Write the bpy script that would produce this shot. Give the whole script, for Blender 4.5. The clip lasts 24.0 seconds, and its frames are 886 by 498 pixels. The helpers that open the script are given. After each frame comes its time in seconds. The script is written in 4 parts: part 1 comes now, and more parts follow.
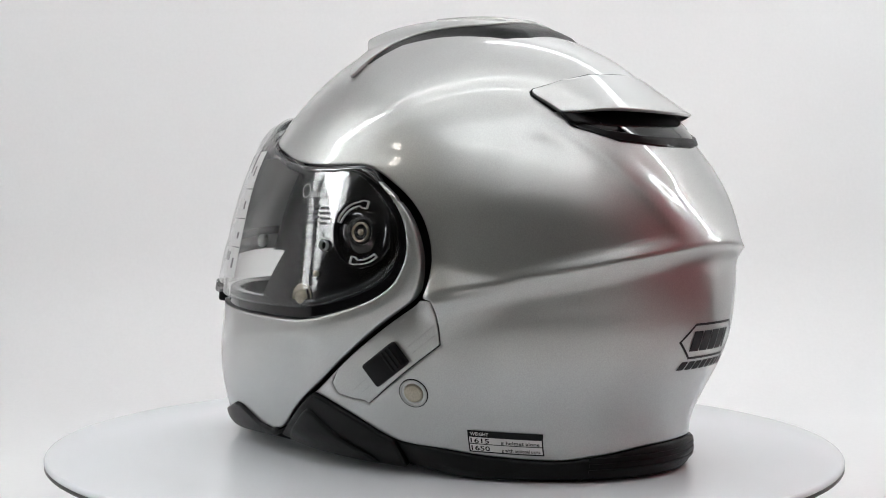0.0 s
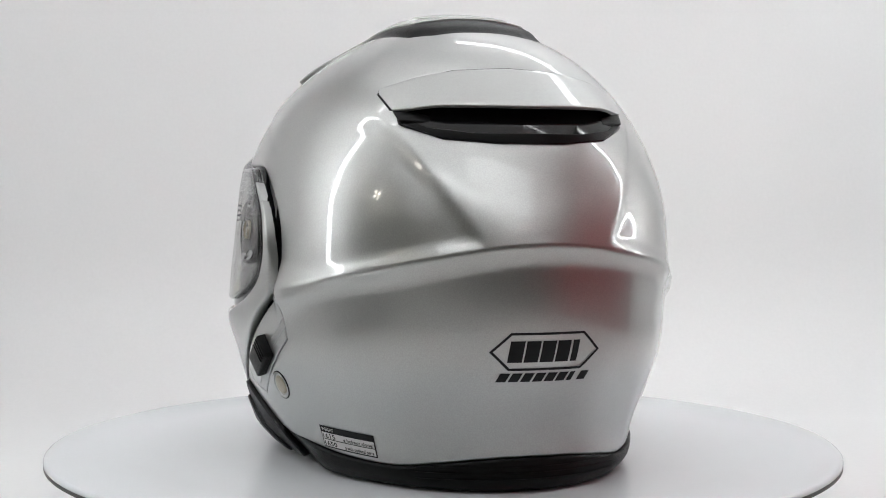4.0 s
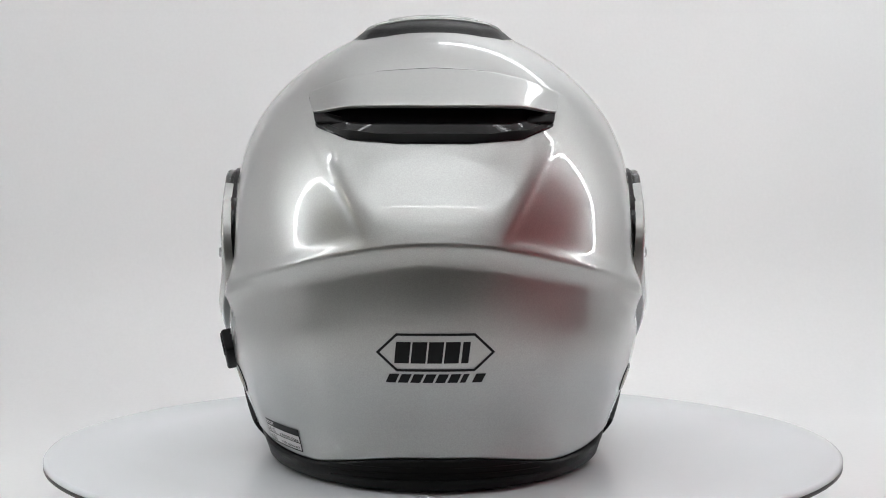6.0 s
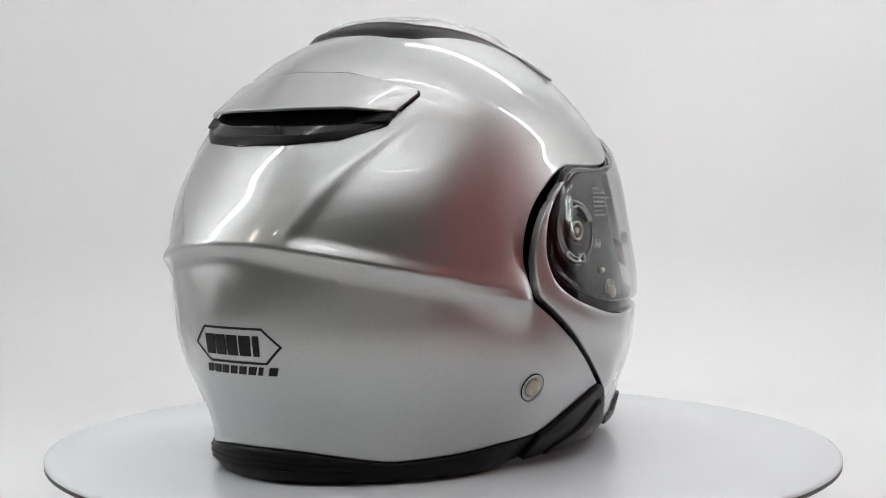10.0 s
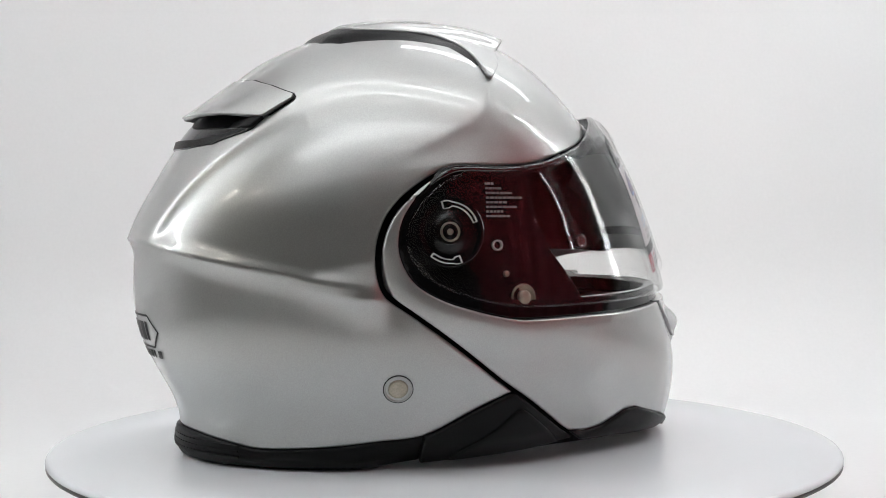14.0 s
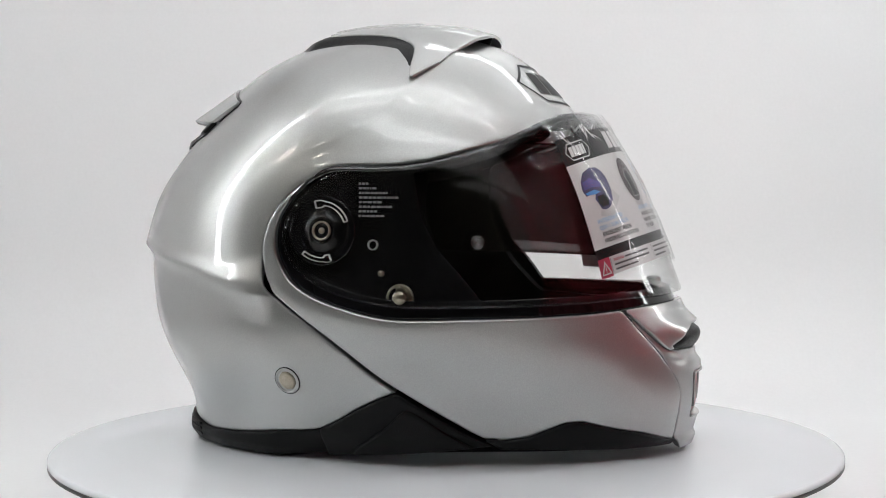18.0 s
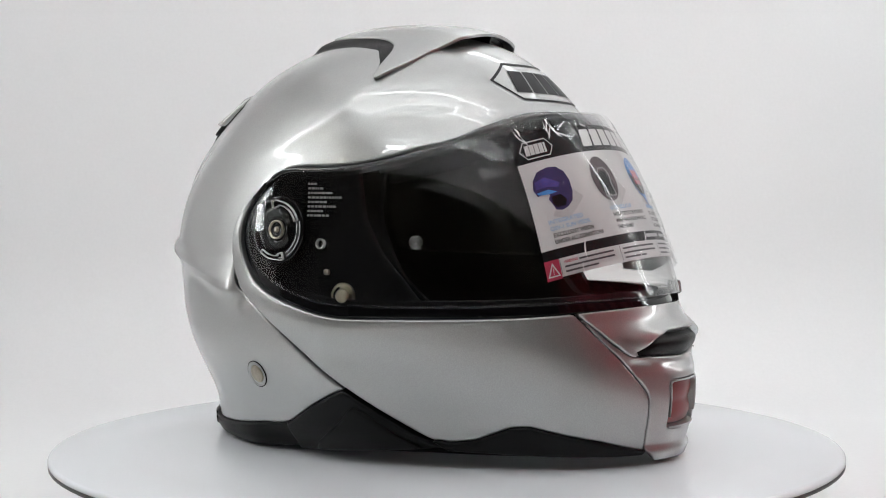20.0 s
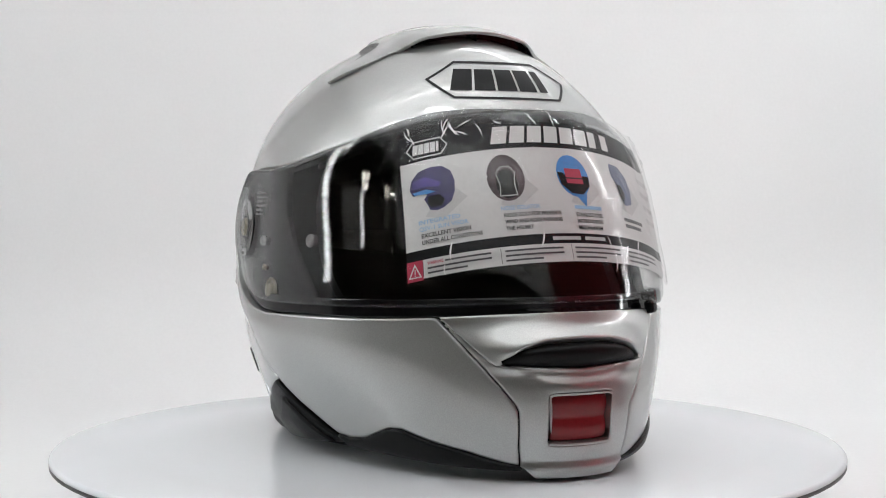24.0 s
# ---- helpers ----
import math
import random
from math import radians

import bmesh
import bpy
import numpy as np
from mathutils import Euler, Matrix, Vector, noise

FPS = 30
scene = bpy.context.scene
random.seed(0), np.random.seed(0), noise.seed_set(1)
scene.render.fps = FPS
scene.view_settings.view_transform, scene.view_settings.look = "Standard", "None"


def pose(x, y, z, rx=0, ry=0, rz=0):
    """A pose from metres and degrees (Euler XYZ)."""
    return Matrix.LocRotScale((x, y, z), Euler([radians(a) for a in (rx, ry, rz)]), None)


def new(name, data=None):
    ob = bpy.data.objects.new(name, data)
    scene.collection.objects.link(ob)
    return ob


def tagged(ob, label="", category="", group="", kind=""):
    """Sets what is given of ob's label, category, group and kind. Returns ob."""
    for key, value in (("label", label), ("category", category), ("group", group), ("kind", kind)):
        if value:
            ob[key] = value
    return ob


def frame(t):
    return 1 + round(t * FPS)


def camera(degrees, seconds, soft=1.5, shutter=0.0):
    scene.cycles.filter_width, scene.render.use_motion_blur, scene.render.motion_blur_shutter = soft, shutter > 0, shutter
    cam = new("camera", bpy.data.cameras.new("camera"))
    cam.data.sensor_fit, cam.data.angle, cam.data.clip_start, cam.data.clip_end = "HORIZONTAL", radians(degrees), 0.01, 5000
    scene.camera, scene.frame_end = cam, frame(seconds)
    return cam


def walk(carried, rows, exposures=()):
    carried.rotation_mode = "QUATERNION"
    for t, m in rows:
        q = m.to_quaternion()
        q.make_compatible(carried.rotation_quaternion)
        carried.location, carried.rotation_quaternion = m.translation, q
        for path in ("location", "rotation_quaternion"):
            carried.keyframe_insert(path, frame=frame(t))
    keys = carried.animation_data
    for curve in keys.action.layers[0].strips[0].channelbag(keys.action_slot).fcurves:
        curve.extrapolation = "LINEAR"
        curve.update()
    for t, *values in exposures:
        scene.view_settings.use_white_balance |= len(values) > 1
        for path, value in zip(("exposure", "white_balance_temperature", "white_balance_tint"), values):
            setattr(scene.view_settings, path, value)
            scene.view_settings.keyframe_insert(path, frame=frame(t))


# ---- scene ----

# ---- camera: fixed on its stand before the photo box ----
cam = camera(34.45, 24.0, 1.0)
EYE = pose(0, -0.9216, 0.1594, 87.77, 0, 0.098)
walk(cam, [(0.0, EYE), (24.0, EYE)], exposures=[(0.0, -0.02), (2.5, -0.07), (5.0, -0.13), (6.5, -0.15), (9.0, -0.12), (12.0, -0.05), (14.0, 0.0), (16.0, -0.03), (18.5, -0.07), (21.0, -0.06), (24.0, -0.01)])

# ---- world and light ----
world = bpy.data.worlds.new("room_air")
scene.world = world
world.use_nodes = True
world.node_tree.nodes["Background"].inputs[0].default_value = (0.9, 0.95, 1.0, 1)
world.node_tree.nodes["Background"].inputs[1].default_value = 0.02


def area_lamp(name, m, sx, sy, watts, colour=(1, 1, 1)):
    d = bpy.data.lights.new(name, "AREA")
    d.shape, d.size, d.size_y, d.energy, d.color = "RECTANGLE", sx, sy, watts, colour
    ob = new(name, d)
    ob.matrix_world = m
    return ob


# added fill over the whole ceiling, stands in for light spread by the strips
area_lamp("box_lamp_top", pose(0.05, -0.03, 0.905), 1.06, 1.16, 0.95, (0.97, 0.985, 1.0)).data.spread = radians(140)
# added fill, set off to the right so the backdrop brightens there
area_lamp("box_lamp_rear", pose(0.31, 0.45, 0.885), 0.60, 0.07, 0.95, (0.96, 0.98, 1.0))

# ---- materials ----


def material(name, colour, rough=0.5, metal=0.0, grain=0.0, grain_scale=400, bump=0.0, bump_scale=300, coat=0.0, stain=0.0, stain_scale=8, rough_var=0.0, spec=0.5):
    """Principled surface with fine grain, broad stains and fine relief."""
    mat = bpy.data.materials.new(name)
    mat.use_nodes = True
    nt = mat.node_tree
    b = nt.nodes["Principled BSDF"]
    b.inputs["Base Color"].default_value = (*colour, 1)
    b.inputs["Roughness"].default_value = rough
    b.inputs["Metallic"].default_value = metal
    b.inputs["Specular IOR Level"].default_value = spec
    b.inputs["Coat Weight"].default_value = coat
    b.inputs["Coat Roughness"].default_value = 0.02
    co = nt.nodes.new("ShaderNodeTexCoord")

    def cloud(scale, detail=4):
        n = nt.nodes.new("ShaderNodeTexNoise")
        n.inputs["Scale"].default_value = scale
        n.inputs["Detail"].default_value = detail
        nt.links.new(co.outputs["Object"], n.inputs["Vector"])
        return n.outputs["Fac"]

    src = None
    for amount, scale in ((grain, grain_scale), (stain, stain_scale)):
        if amount:
            mr = nt.nodes.new("ShaderNodeMapRange")
            mr.inputs["From Min"].default_value, mr.inputs["From Max"].default_value = 0.3, 0.7
            mr.inputs["To Min"].default_value, mr.inputs["To Max"].default_value = 1 - amount, 1 + amount
            nt.links.new(cloud(scale), mr.inputs["Value"])
            mx = nt.nodes.new("ShaderNodeMix")
            mx.data_type, mx.blend_type = "RGBA", "MULTIPLY"
            mx.inputs["Factor"].default_value = 1
            if src is None:
                mx.inputs["A"].default_value = (*colour, 1)
            else:
                nt.links.new(src, mx.inputs["A"])
            nt.links.new(mr.outputs[0], mx.inputs["B"])
            src = mx.outputs["Result"]
    if src is not None:
        nt.links.new(src, b.inputs["Base Color"])
    if rough_var:
        mr = nt.nodes.new("ShaderNodeMapRange")
        mr.inputs["From Min"].default_value, mr.inputs["From Max"].default_value = 0.3, 0.7
        mr.inputs["To Min"].default_value, mr.inputs["To Max"].default_value = rough - rough_var, rough + rough_var
        nt.links.new(cloud(35), mr.inputs["Value"])
        nt.links.new(mr.outputs[0], b.inputs["Roughness"])
    if bump:
        bp = nt.nodes.new("ShaderNodeBump")
        bp.inputs["Strength"].default_value = bump
        bp.inputs["Distance"].default_value = 0.001
        nt.links.new(cloud(bump_scale), bp.inputs["Height"])
        nt.links.new(bp.outputs[0], b.inputs["Normal"])
    return mat


def clear_sheet(name, tint, rough=0.01, ior=1.5):
    """Thin clear plastic: see-through, with a gloss that grows at grazing angles."""
    mat = bpy.data.materials.new(name)
    mat.use_nodes = True
    nt = mat.node_tree
    nt.nodes.remove(nt.nodes["Principled BSDF"])
    tr, gl, mx, lw, pw, ma = (nt.nodes.new(k) for k in ("ShaderNodeBsdfTransparent", "ShaderNodeBsdfGlossy", "ShaderNodeMixShader", "ShaderNodeLayerWeight", "ShaderNodeMath", "ShaderNodeMath"))
    tr.inputs["Color"].default_value = (*tint, 1)
    gl.inputs["Roughness"].default_value = rough
    base = ((ior - 1) / (ior + 1)) ** 2
    lw.inputs["Blend"].default_value = 0.5
    pw.operation, ma.operation = "POWER", "MULTIPLY_ADD"
    pw.inputs[1].default_value = 5
    ma.inputs[1].default_value, ma.inputs[2].default_value = 1 - base, base
    nt.links.new(lw.outputs["Facing"], pw.inputs[0])
    nt.links.new(pw.outputs[0], ma.inputs[0])
    nt.links.new(ma.outputs[0], mx.inputs[0])
    nt.links.new(tr.outputs[0], mx.inputs[1])
    nt.links.new(gl.outputs[0], mx.inputs[2])
    nt.links.new(mx.outputs[0], nt.nodes["Material Output"].inputs["Surface"])
    return mat


def glow(name, colour, strength):
    mat = bpy.data.materials.new(name)
    mat.use_nodes = True
    nt = mat.node_tree
    nt.nodes.remove(nt.nodes["Principled BSDF"])
    e = nt.nodes.new("ShaderNodeEmission")
    e.inputs[0].default_value, e.inputs[1].default_value = (*colour, 1), strength
    nt.links.new(e.outputs[0], nt.nodes["Material Output"].inputs["Surface"])
    return mat


SILVER = material("silver_lacquer", (0.400, 0.407, 0.397), 0.37, 0.90, grain=0.08, grain_scale=1400, bump=0.022, bump_scale=1400, coat=1.0, stain=0.015, stain_scale=30)
BLACK = material("black_plastic", (0.004, 0.0041, 0.0045), 0.36, grain=0.15, grain_scale=900, bump=0.15, bump_scale=1500, stain=0.1, stain_scale=40, rough_var=0.06, spec=0.14)
GLOSS_BLACK = material("gloss_black_plastic", (0.004, 0.004, 0.005), 0.07, grain=0.1, grain_scale=900, stain=0.1, stain_scale=60, rough_var=0.03, spec=0.35)
BEAD = material("polished_black_bead", (0.004, 0.004, 0.005), 0.03, grain=0.1, stain=0.1, spec=0.7, coat=0.6)
RUBBER = material("black_rubber", (0.0045, 0.0047, 0.005), 0.42, grain=0.2, grain_scale=700, bump=0.2, bump_scale=1200, stain=0.12, stain_scale=50, rough_var=0.08, spec=0.14)
FABRIC = material("black_lining_cloth", (0.010, 0.010, 0.011), 0.95, grain=0.3, grain_scale=900, bump=0.5, bump_scale=1500, stain=0.15, stain_scale=30, spec=0.1)
INK = material("black_print", (0.009, 0.009, 0.010), 0.4, grain=0.1, stain=0.05, spec=0.14)
DARK_GREY = material("dark_grey_print", (0.06, 0.06, 0.065), 0.4, grain=0.1, stain=0.05)
PAPER = material("white_label_film", (0.60, 0.60, 0.595), 0.4, grain=0.03, stain=0.03, stain_scale=40)
PALE = material("pale_grey_print", (0.50, 0.50, 0.50), 0.45, grain=0.05, stain=0.05)
PIN_METAL = material("grey_pin_metal", (0.24, 0.24, 0.24), 0.22, 1.0, grain=0.12, grain_scale=1200, stain=0.2, stain_scale=300)
MOULD = material("moulded_clear_letters", (0.17, 0.17, 0.17), 0.3, grain=0.1, stain=0.1)
STEEL = material("brushed_steel", (0.33, 0.30, 0.24), 0.3, 1.0, grain=0.12, grain_scale=1200, stain=0.1, stain_scale=200)
RED = material("red_plastic", (0.19, 0.004, 0.007), 0.36, grain=0.08, grain_scale=900, stain=0.08, stain_scale=60, coat=0.1)
PRINT_RED = material("red_print", (0.42, 0.03, 0.07), 0.4, grain=0.05, stain=0.05)
PRINT_BLUE = material("blue_print", (0.05, 0.22, 0.55), 0.4, grain=0.08, stain=0.08, stain_scale=60)
PRINT_NAVY = material("navy_print", (0.025, 0.02, 0.10), 0.4, grain=0.2, grain_scale=200, stain=0.3, stain_scale=70)
PRINT_VIOLET = material("violet_print", (0.055, 0.04, 0.22), 0.4, grain=0.2, grain_scale=200, stain=0.2, stain_scale=70)
PRINT_MAROON = material("maroon_print", (0.035, 0.012, 0.018), 0.4, grain=0.2, grain_scale=200, stain=0.2, stain_scale=70)
PRINT_SLATE = material("slate_blue_print", (0.10, 0.12, 0.20), 0.4, grain=0.15, grain_scale=200, stain=0.2, stain_scale=70)
PRINT_LIGHT_BLUE = material("light_blue_print", (0.28, 0.46, 0.66), 0.45, grain=0.05, stain=0.05)
DISC_TOP = material("turntable_satin_white", (0.77, 0.80, 0.83), 0.2, grain=0.012, grain_scale=700, stain=0.012, stain_scale=9)
DISC_EDGE = material("turntable_black_edge", (0.02, 0.02, 0.02), 0.4, grain=0.15, stain=0.1)
SWEEP = material("white_sweep_vinyl", (0.85, 0.85, 0.85), 0.5, grain=0.012, grain_scale=300, bump=0.01, bump_scale=120, stain=0.01, stain_scale=4)
BOX_CLOTH = material("white_box_cloth", (0.78, 0.78, 0.78), 0.8, grain=0.03, grain_scale=400, bump=0.1, bump_scale=350, stain=0.02, stain_scale=5)
ROOM = material("dark_room_paint", (0.14, 0.137, 0.123), 0.8, grain=0.05, grain_scale=60, stain=0.15, stain_scale=2)
CURTAIN = material("red_curtain_cloth", (0.42, 0.05, 0.06), 0.85, grain=0.15, grain_scale=300, bump=0.2, bump_scale=250, stain=0.15, stain_scale=6)
VISOR = clear_sheet("clear_visor_plastic", (0.965, 0.968, 0.965), 0.0, 1.37)
SMOKE = clear_sheet("smoked_visor_plastic", (0.15, 0.13, 0.135), 0.01)
CLEAR_PART = clear_sheet("clear_moulded_plastic", (0.55, 0.55, 0.55), 0.08, 2.4)
FILM = clear_sheet("clear_protective_film", (0.98, 0.98, 0.98), 0.0, 1.36)
LED = glow("led_white", (0.97, 0.99, 1.0), 24)
VISOR_BAND = clear_sheet("dark_tinted_visor_edge", (0.30, 0.30, 0.31), 0.0, 1.4)
# white colour standing in for highlights on the clear film's folds
FOLD_GLINT = material("whitened_film_fold", (0.80, 0.80, 0.80), 0.2, grain=0.05, stain=0.05, coat=0.6)
FROST = material("frosted_clear_plastic", (0.42, 0.42, 0.42), 0.15, grain=0.1, stain=0.1, coat=0.5)
# glow of the added fill panel, not of a known lamp
FILL_GLOW = glow("led_diffused_white", (0.97, 0.99, 1.0), 3.0)
TUBE = glow("tube_white", (1.0, 0.94, 0.84), 24)

# ---- building helpers ----


def mesh_object(name, verts, faces, mat, parent=None, label="", smooth=True):
    me = bpy.data.meshes.new(name)
    me.from_pydata([tuple(map(float, v)) for v in verts], [], [tuple(map(int, f)) for f in faces])
    me.materials.append(mat)
    if smooth:
        me.polygons.foreach_set("use_smooth", [True] * len(me.polygons))
    me.update()
    ob = new(name, me)
    if parent is not None:
        ob.parent = parent
    return tagged(ob, label) if label else ob


def part(name, bm, mat, parent=None, label="", smooth=True):
    me = bpy.data.meshes.new(name)
    bmesh.ops.recalc_face_normals(bm, faces=bm.faces)
    bm.to_mesh(me)
    bm.free()
    me.materials.append(mat)
    if smooth:
        me.polygons.foreach_set("use_smooth", [True] * len(me.polygons))
    ob = new(name, me)
    if parent is not None:
        ob.parent = parent
    return tagged(ob, label) if label else ob


def bevelled_box(sx, sy, sz, m=None, r=0.001, seg=2):
    bm = bmesh.new()
    bmesh.ops.create_cube(bm, size=1, matrix=Matrix.Diagonal((sx, sy, sz, 1)))
    bmesh.ops.bevel(bm, geom=bm.edges[:], offset=r, segments=seg, affect="EDGES", profile=0.5)
    if m is not None:
        bmesh.ops.transform(bm, matrix=m, verts=bm.verts[:])
    return bm


def lathe(profile, n=48, m=None):
    """Round body from (radius, height) rows."""
    bm = bmesh.new()
    rings = []
    for r, z in profile:
        if r < 1e-6:
            rings.append([bm.verts.new((0, 0, z))])
        else:
            rings.append([bm.verts.new((r * math.cos(2 * math.pi * k / n), r * math.sin(2 * math.pi * k / n), z)) for k in range(n)])
    for a, b in zip(rings, rings[1:]):
        for k in range(n):
            q = [a[k % len(a)], a[(k + 1) % len(a)], b[(k + 1) % len(b)], b[k % len(b)]]
            q = [v for i, v in enumerate(q) if v not in q[:i]]
            if len(q) > 2:
                bm.faces.new(q)
    if m is not None:
        bmesh.ops.transform(bm, matrix=m, verts=bm.verts[:])
    return bm


# ---- the helmet's outer form ----
ZTOP, Y0 = 0.2628, -0.032
# half width, front and rear reach of the shell at heights
WIDE = [(0.0, .1045), (.013, .1090), (.031, .1157), (.049, .1217), (.067, .1264), (.085, .1287), (.103, .1276), (.121, .1248), (.139, .1232), (.157, .1225), (.1745, .1192), (.192, .1136), (.210, .1037), (.228, .0872), (.240, .0718), (.249, .0562), (ZTOP, 0)]
FRONT = [(0.0, .153), (.009, .1565), (.0276, .161), (.0462, .162), (.061, .159), (.0794, .153), (.094, .1475), (.115, .139), (.131, .132), (.1567, .119), (.186, .101), (.2116, .0812), (.2197, .0738), (.2317, .0628), (.2415, .0518), (.2488, .0408), (ZTOP, Y0)]
REAR = [(0.0, -.1705), (.0082, -.1700), (.0164, -.1699), (.0238, -.1703), (.0349, -.1733), (.0497, -.182), (.0645, -.1895), (.083, -.195), (.1014, -.1973), (.1198, -.1968), (.1327, -.1945), (.1511, -.189), (.1676, -.1815), (.1888, -.168), (.2188, -.1422), (.2352, -.1238), (.2462, -.1055), (.2553, -.0805), (ZTOP, Y0)]


def smooth_curve(rows, base, degree):
    z = np.array([r[0] for r in rows]); v = (np.array([r[1] for r in rows]) - base) ** 2
    return np.polynomial.Polynomial.fit(z - ZTOP, v / np.maximum(ZTOP - z, 1e-3), degree, w=np.sqrt(np.maximum(ZTOP - z, 1e-4)))


P_WIDE, P_FRONT, P_REAR = smooth_curve(WIDE[:-1], 0, 7), smooth_curve(FRONT[:-1], Y0, 7), smooth_curve(REAR[:-1], Y0, 8)


VISOR_REACH = np.polyfit([0.085, 0.1034, 0.131, 0.1567, 0.186, 0.2087], [0.1535, 0.1478, 0.1366, 0.1254, 0.1106, 0.0945], 3)


def reach(p, z):
    return np.sqrt(np.maximum(p(z - ZTOP) * np.maximum(ZTOP - z, 0), 1e-12))


def mid(z):
    s = np.clip((z - .15) / (ZTOP - .15), 0, 1)
    return -.010 - .022 * s * s * (3 - 2 * s)


def soft(v):
    v = np.clip(v, 0, 1)
    return v * v * (3 - 2 * v)


def ridge_height(psi):
    return 0.1320 - 0.030 * soft(np.abs(psi) / 1.5)


def outer(psi, z, visor=False):
    """Point of the outer form at the turn psi (0 behind, positive to the wearer's right) and height z."""
    zc = np.minimum(z, ZTOP - 1e-7)
    a, m = reach(P_WIDE, zc), mid(zc)
    front, rear = Y0 + reach(P_FRONT, zc) - m, m - Y0 + reach(P_REAR, zc)
    if visor:
        front = np.polyval(VISOR_REACH, zc) - m
    s, c = np.sin(psi), np.cos(psi)
    power = np.where(c > 0, 2.0 + 0.33 * soft((zc - 0.09) / 0.07) * (1 - 0.65 * soft((zc - 0.155) / 0.06)), 2.0 - 0.16 * soft((0.115 - zc) / 0.04))
    k = (np.abs(s) ** power + np.abs(c) ** power) ** (-1 / power)
    x, y = a * s * k, m + np.where(c > 0, -rear * c, -front * c) * k
    if visor:
        return np.stack([x, y, z], -1)
    ap = np.abs(psi)
    zr = ridge_height(psi)
    up, down = np.clip((z - zr) / 0.028, 0, 9), np.clip((zr - z) / 0.013, 0, 1)
    lift = 0.0056 * (1 - 0.48 * soft(ap / 1.35)) * (1 - soft((y + 0.104) / 0.030)) * np.where(z > zr, np.exp(-up), (1 - down) ** 2)
    # raised panel below the rear vent, with a shallow dish in it
    above = soft((z - zr) / 0.009) * (1 - soft((z - 0.190) / 0.020))
    wide = 0.0335 + 0.58 * np.clip(z - 0.132, 0, 0.1)
    outside = 1 - np.exp(-np.maximum(np.abs(x) - wide, 0) / 0.0045)
    lift = lift - 0.0030 * above * outside * (1 - soft((ap - 0.45) / 0.75))
    inner = 1 - soft((np.abs(x) - wide + 0.022) / 0.016)
    lift = lift - 0.0017 * inner * soft((z - 0.136) / 0.030) * (1 - soft((z - 0.160) / 0.036)) * (c > 0)
    # flat wedge where the side ridge meets the visor ring
    grow = np.clip((y + 0.132) / 0.040, 0, 1)
    crest, brow = 0.1095 - 0.0095 * grow, 0.1100 + 0.0115 * grow
    fall = np.where(z > crest, np.clip((brow - z) / (brow - crest + 1e-6), 0, 1), np.clip(1 - (crest - z) / 0.020, 0, 1) ** 2)
    lift = lift + 0.0055 * grow * fall * (1 - soft((y + 0.084) / 0.008))
    # crease that runs from the crown vent's wing down to the visor ring
    line_z, line_y = (0.170, 0.180, 0.187, 0.193, 0.1975, 0.201, 0.209, 0.216, 0.230), (-0.090, -0.066, -0.050, -0.0388, -0.029, -0.0227, -0.011, -0.008, -0.0073)
    yc = np.interp(z, line_z, line_y)
    lean = (np.interp(z + 0.002, line_z, line_y) - np.interp(z - 0.002, line_z, line_y)) / 0.004
    off = np.clip((y - yc) / np.sqrt(1 + lean * lean), 0, 1) / 0.0120
    lift = lift - 0.0011 * off * np.exp(1 - off) * soft((z - 0.172) / 0.014) * (1 - soft((z - 0.212) / 0.016))
    # the sides of the chin bar lean in towards the foot
    lift = lift - 0.0045 * soft((y - 0.005) / 0.045) * soft((np.abs(x) - 0.060) / 0.040) * soft((0.090 - z) / 0.065)
    # swell round the chin vent
    ahead = (c < 0) * (1 - soft((np.abs(x) - 0.030) / 0.024))
    lift = lift + ahead * 0.0062 * np.exp(-np.where(z > 0.0735, (z - 0.0735) / 0.0085, (0.0735 - z) / 0.0075) ** 2)
    lift = lift - ahead * 0.0016 * np.exp(-((z - 0.0600) / 0.0045) ** 2)
    # curved crest under the chin vent
    near = (c < 0) * (1 - soft((np.abs(x) - 0.040) / 0.016))
    crest_z = 0.0548 + 6.0 * np.minimum(x * x, 0.003)
    lift = lift + near * 0.0019 * np.exp(-np.where(z > crest_z, (z - crest_z) / 0.0040, (crest_z - z) / 0.0075))
    r = np.maximum(np.hypot(x, y - m), 1e-6)
    return np.stack([x * (1 + lift / r), m + (y - m) * (1 + lift / r), z], -1)


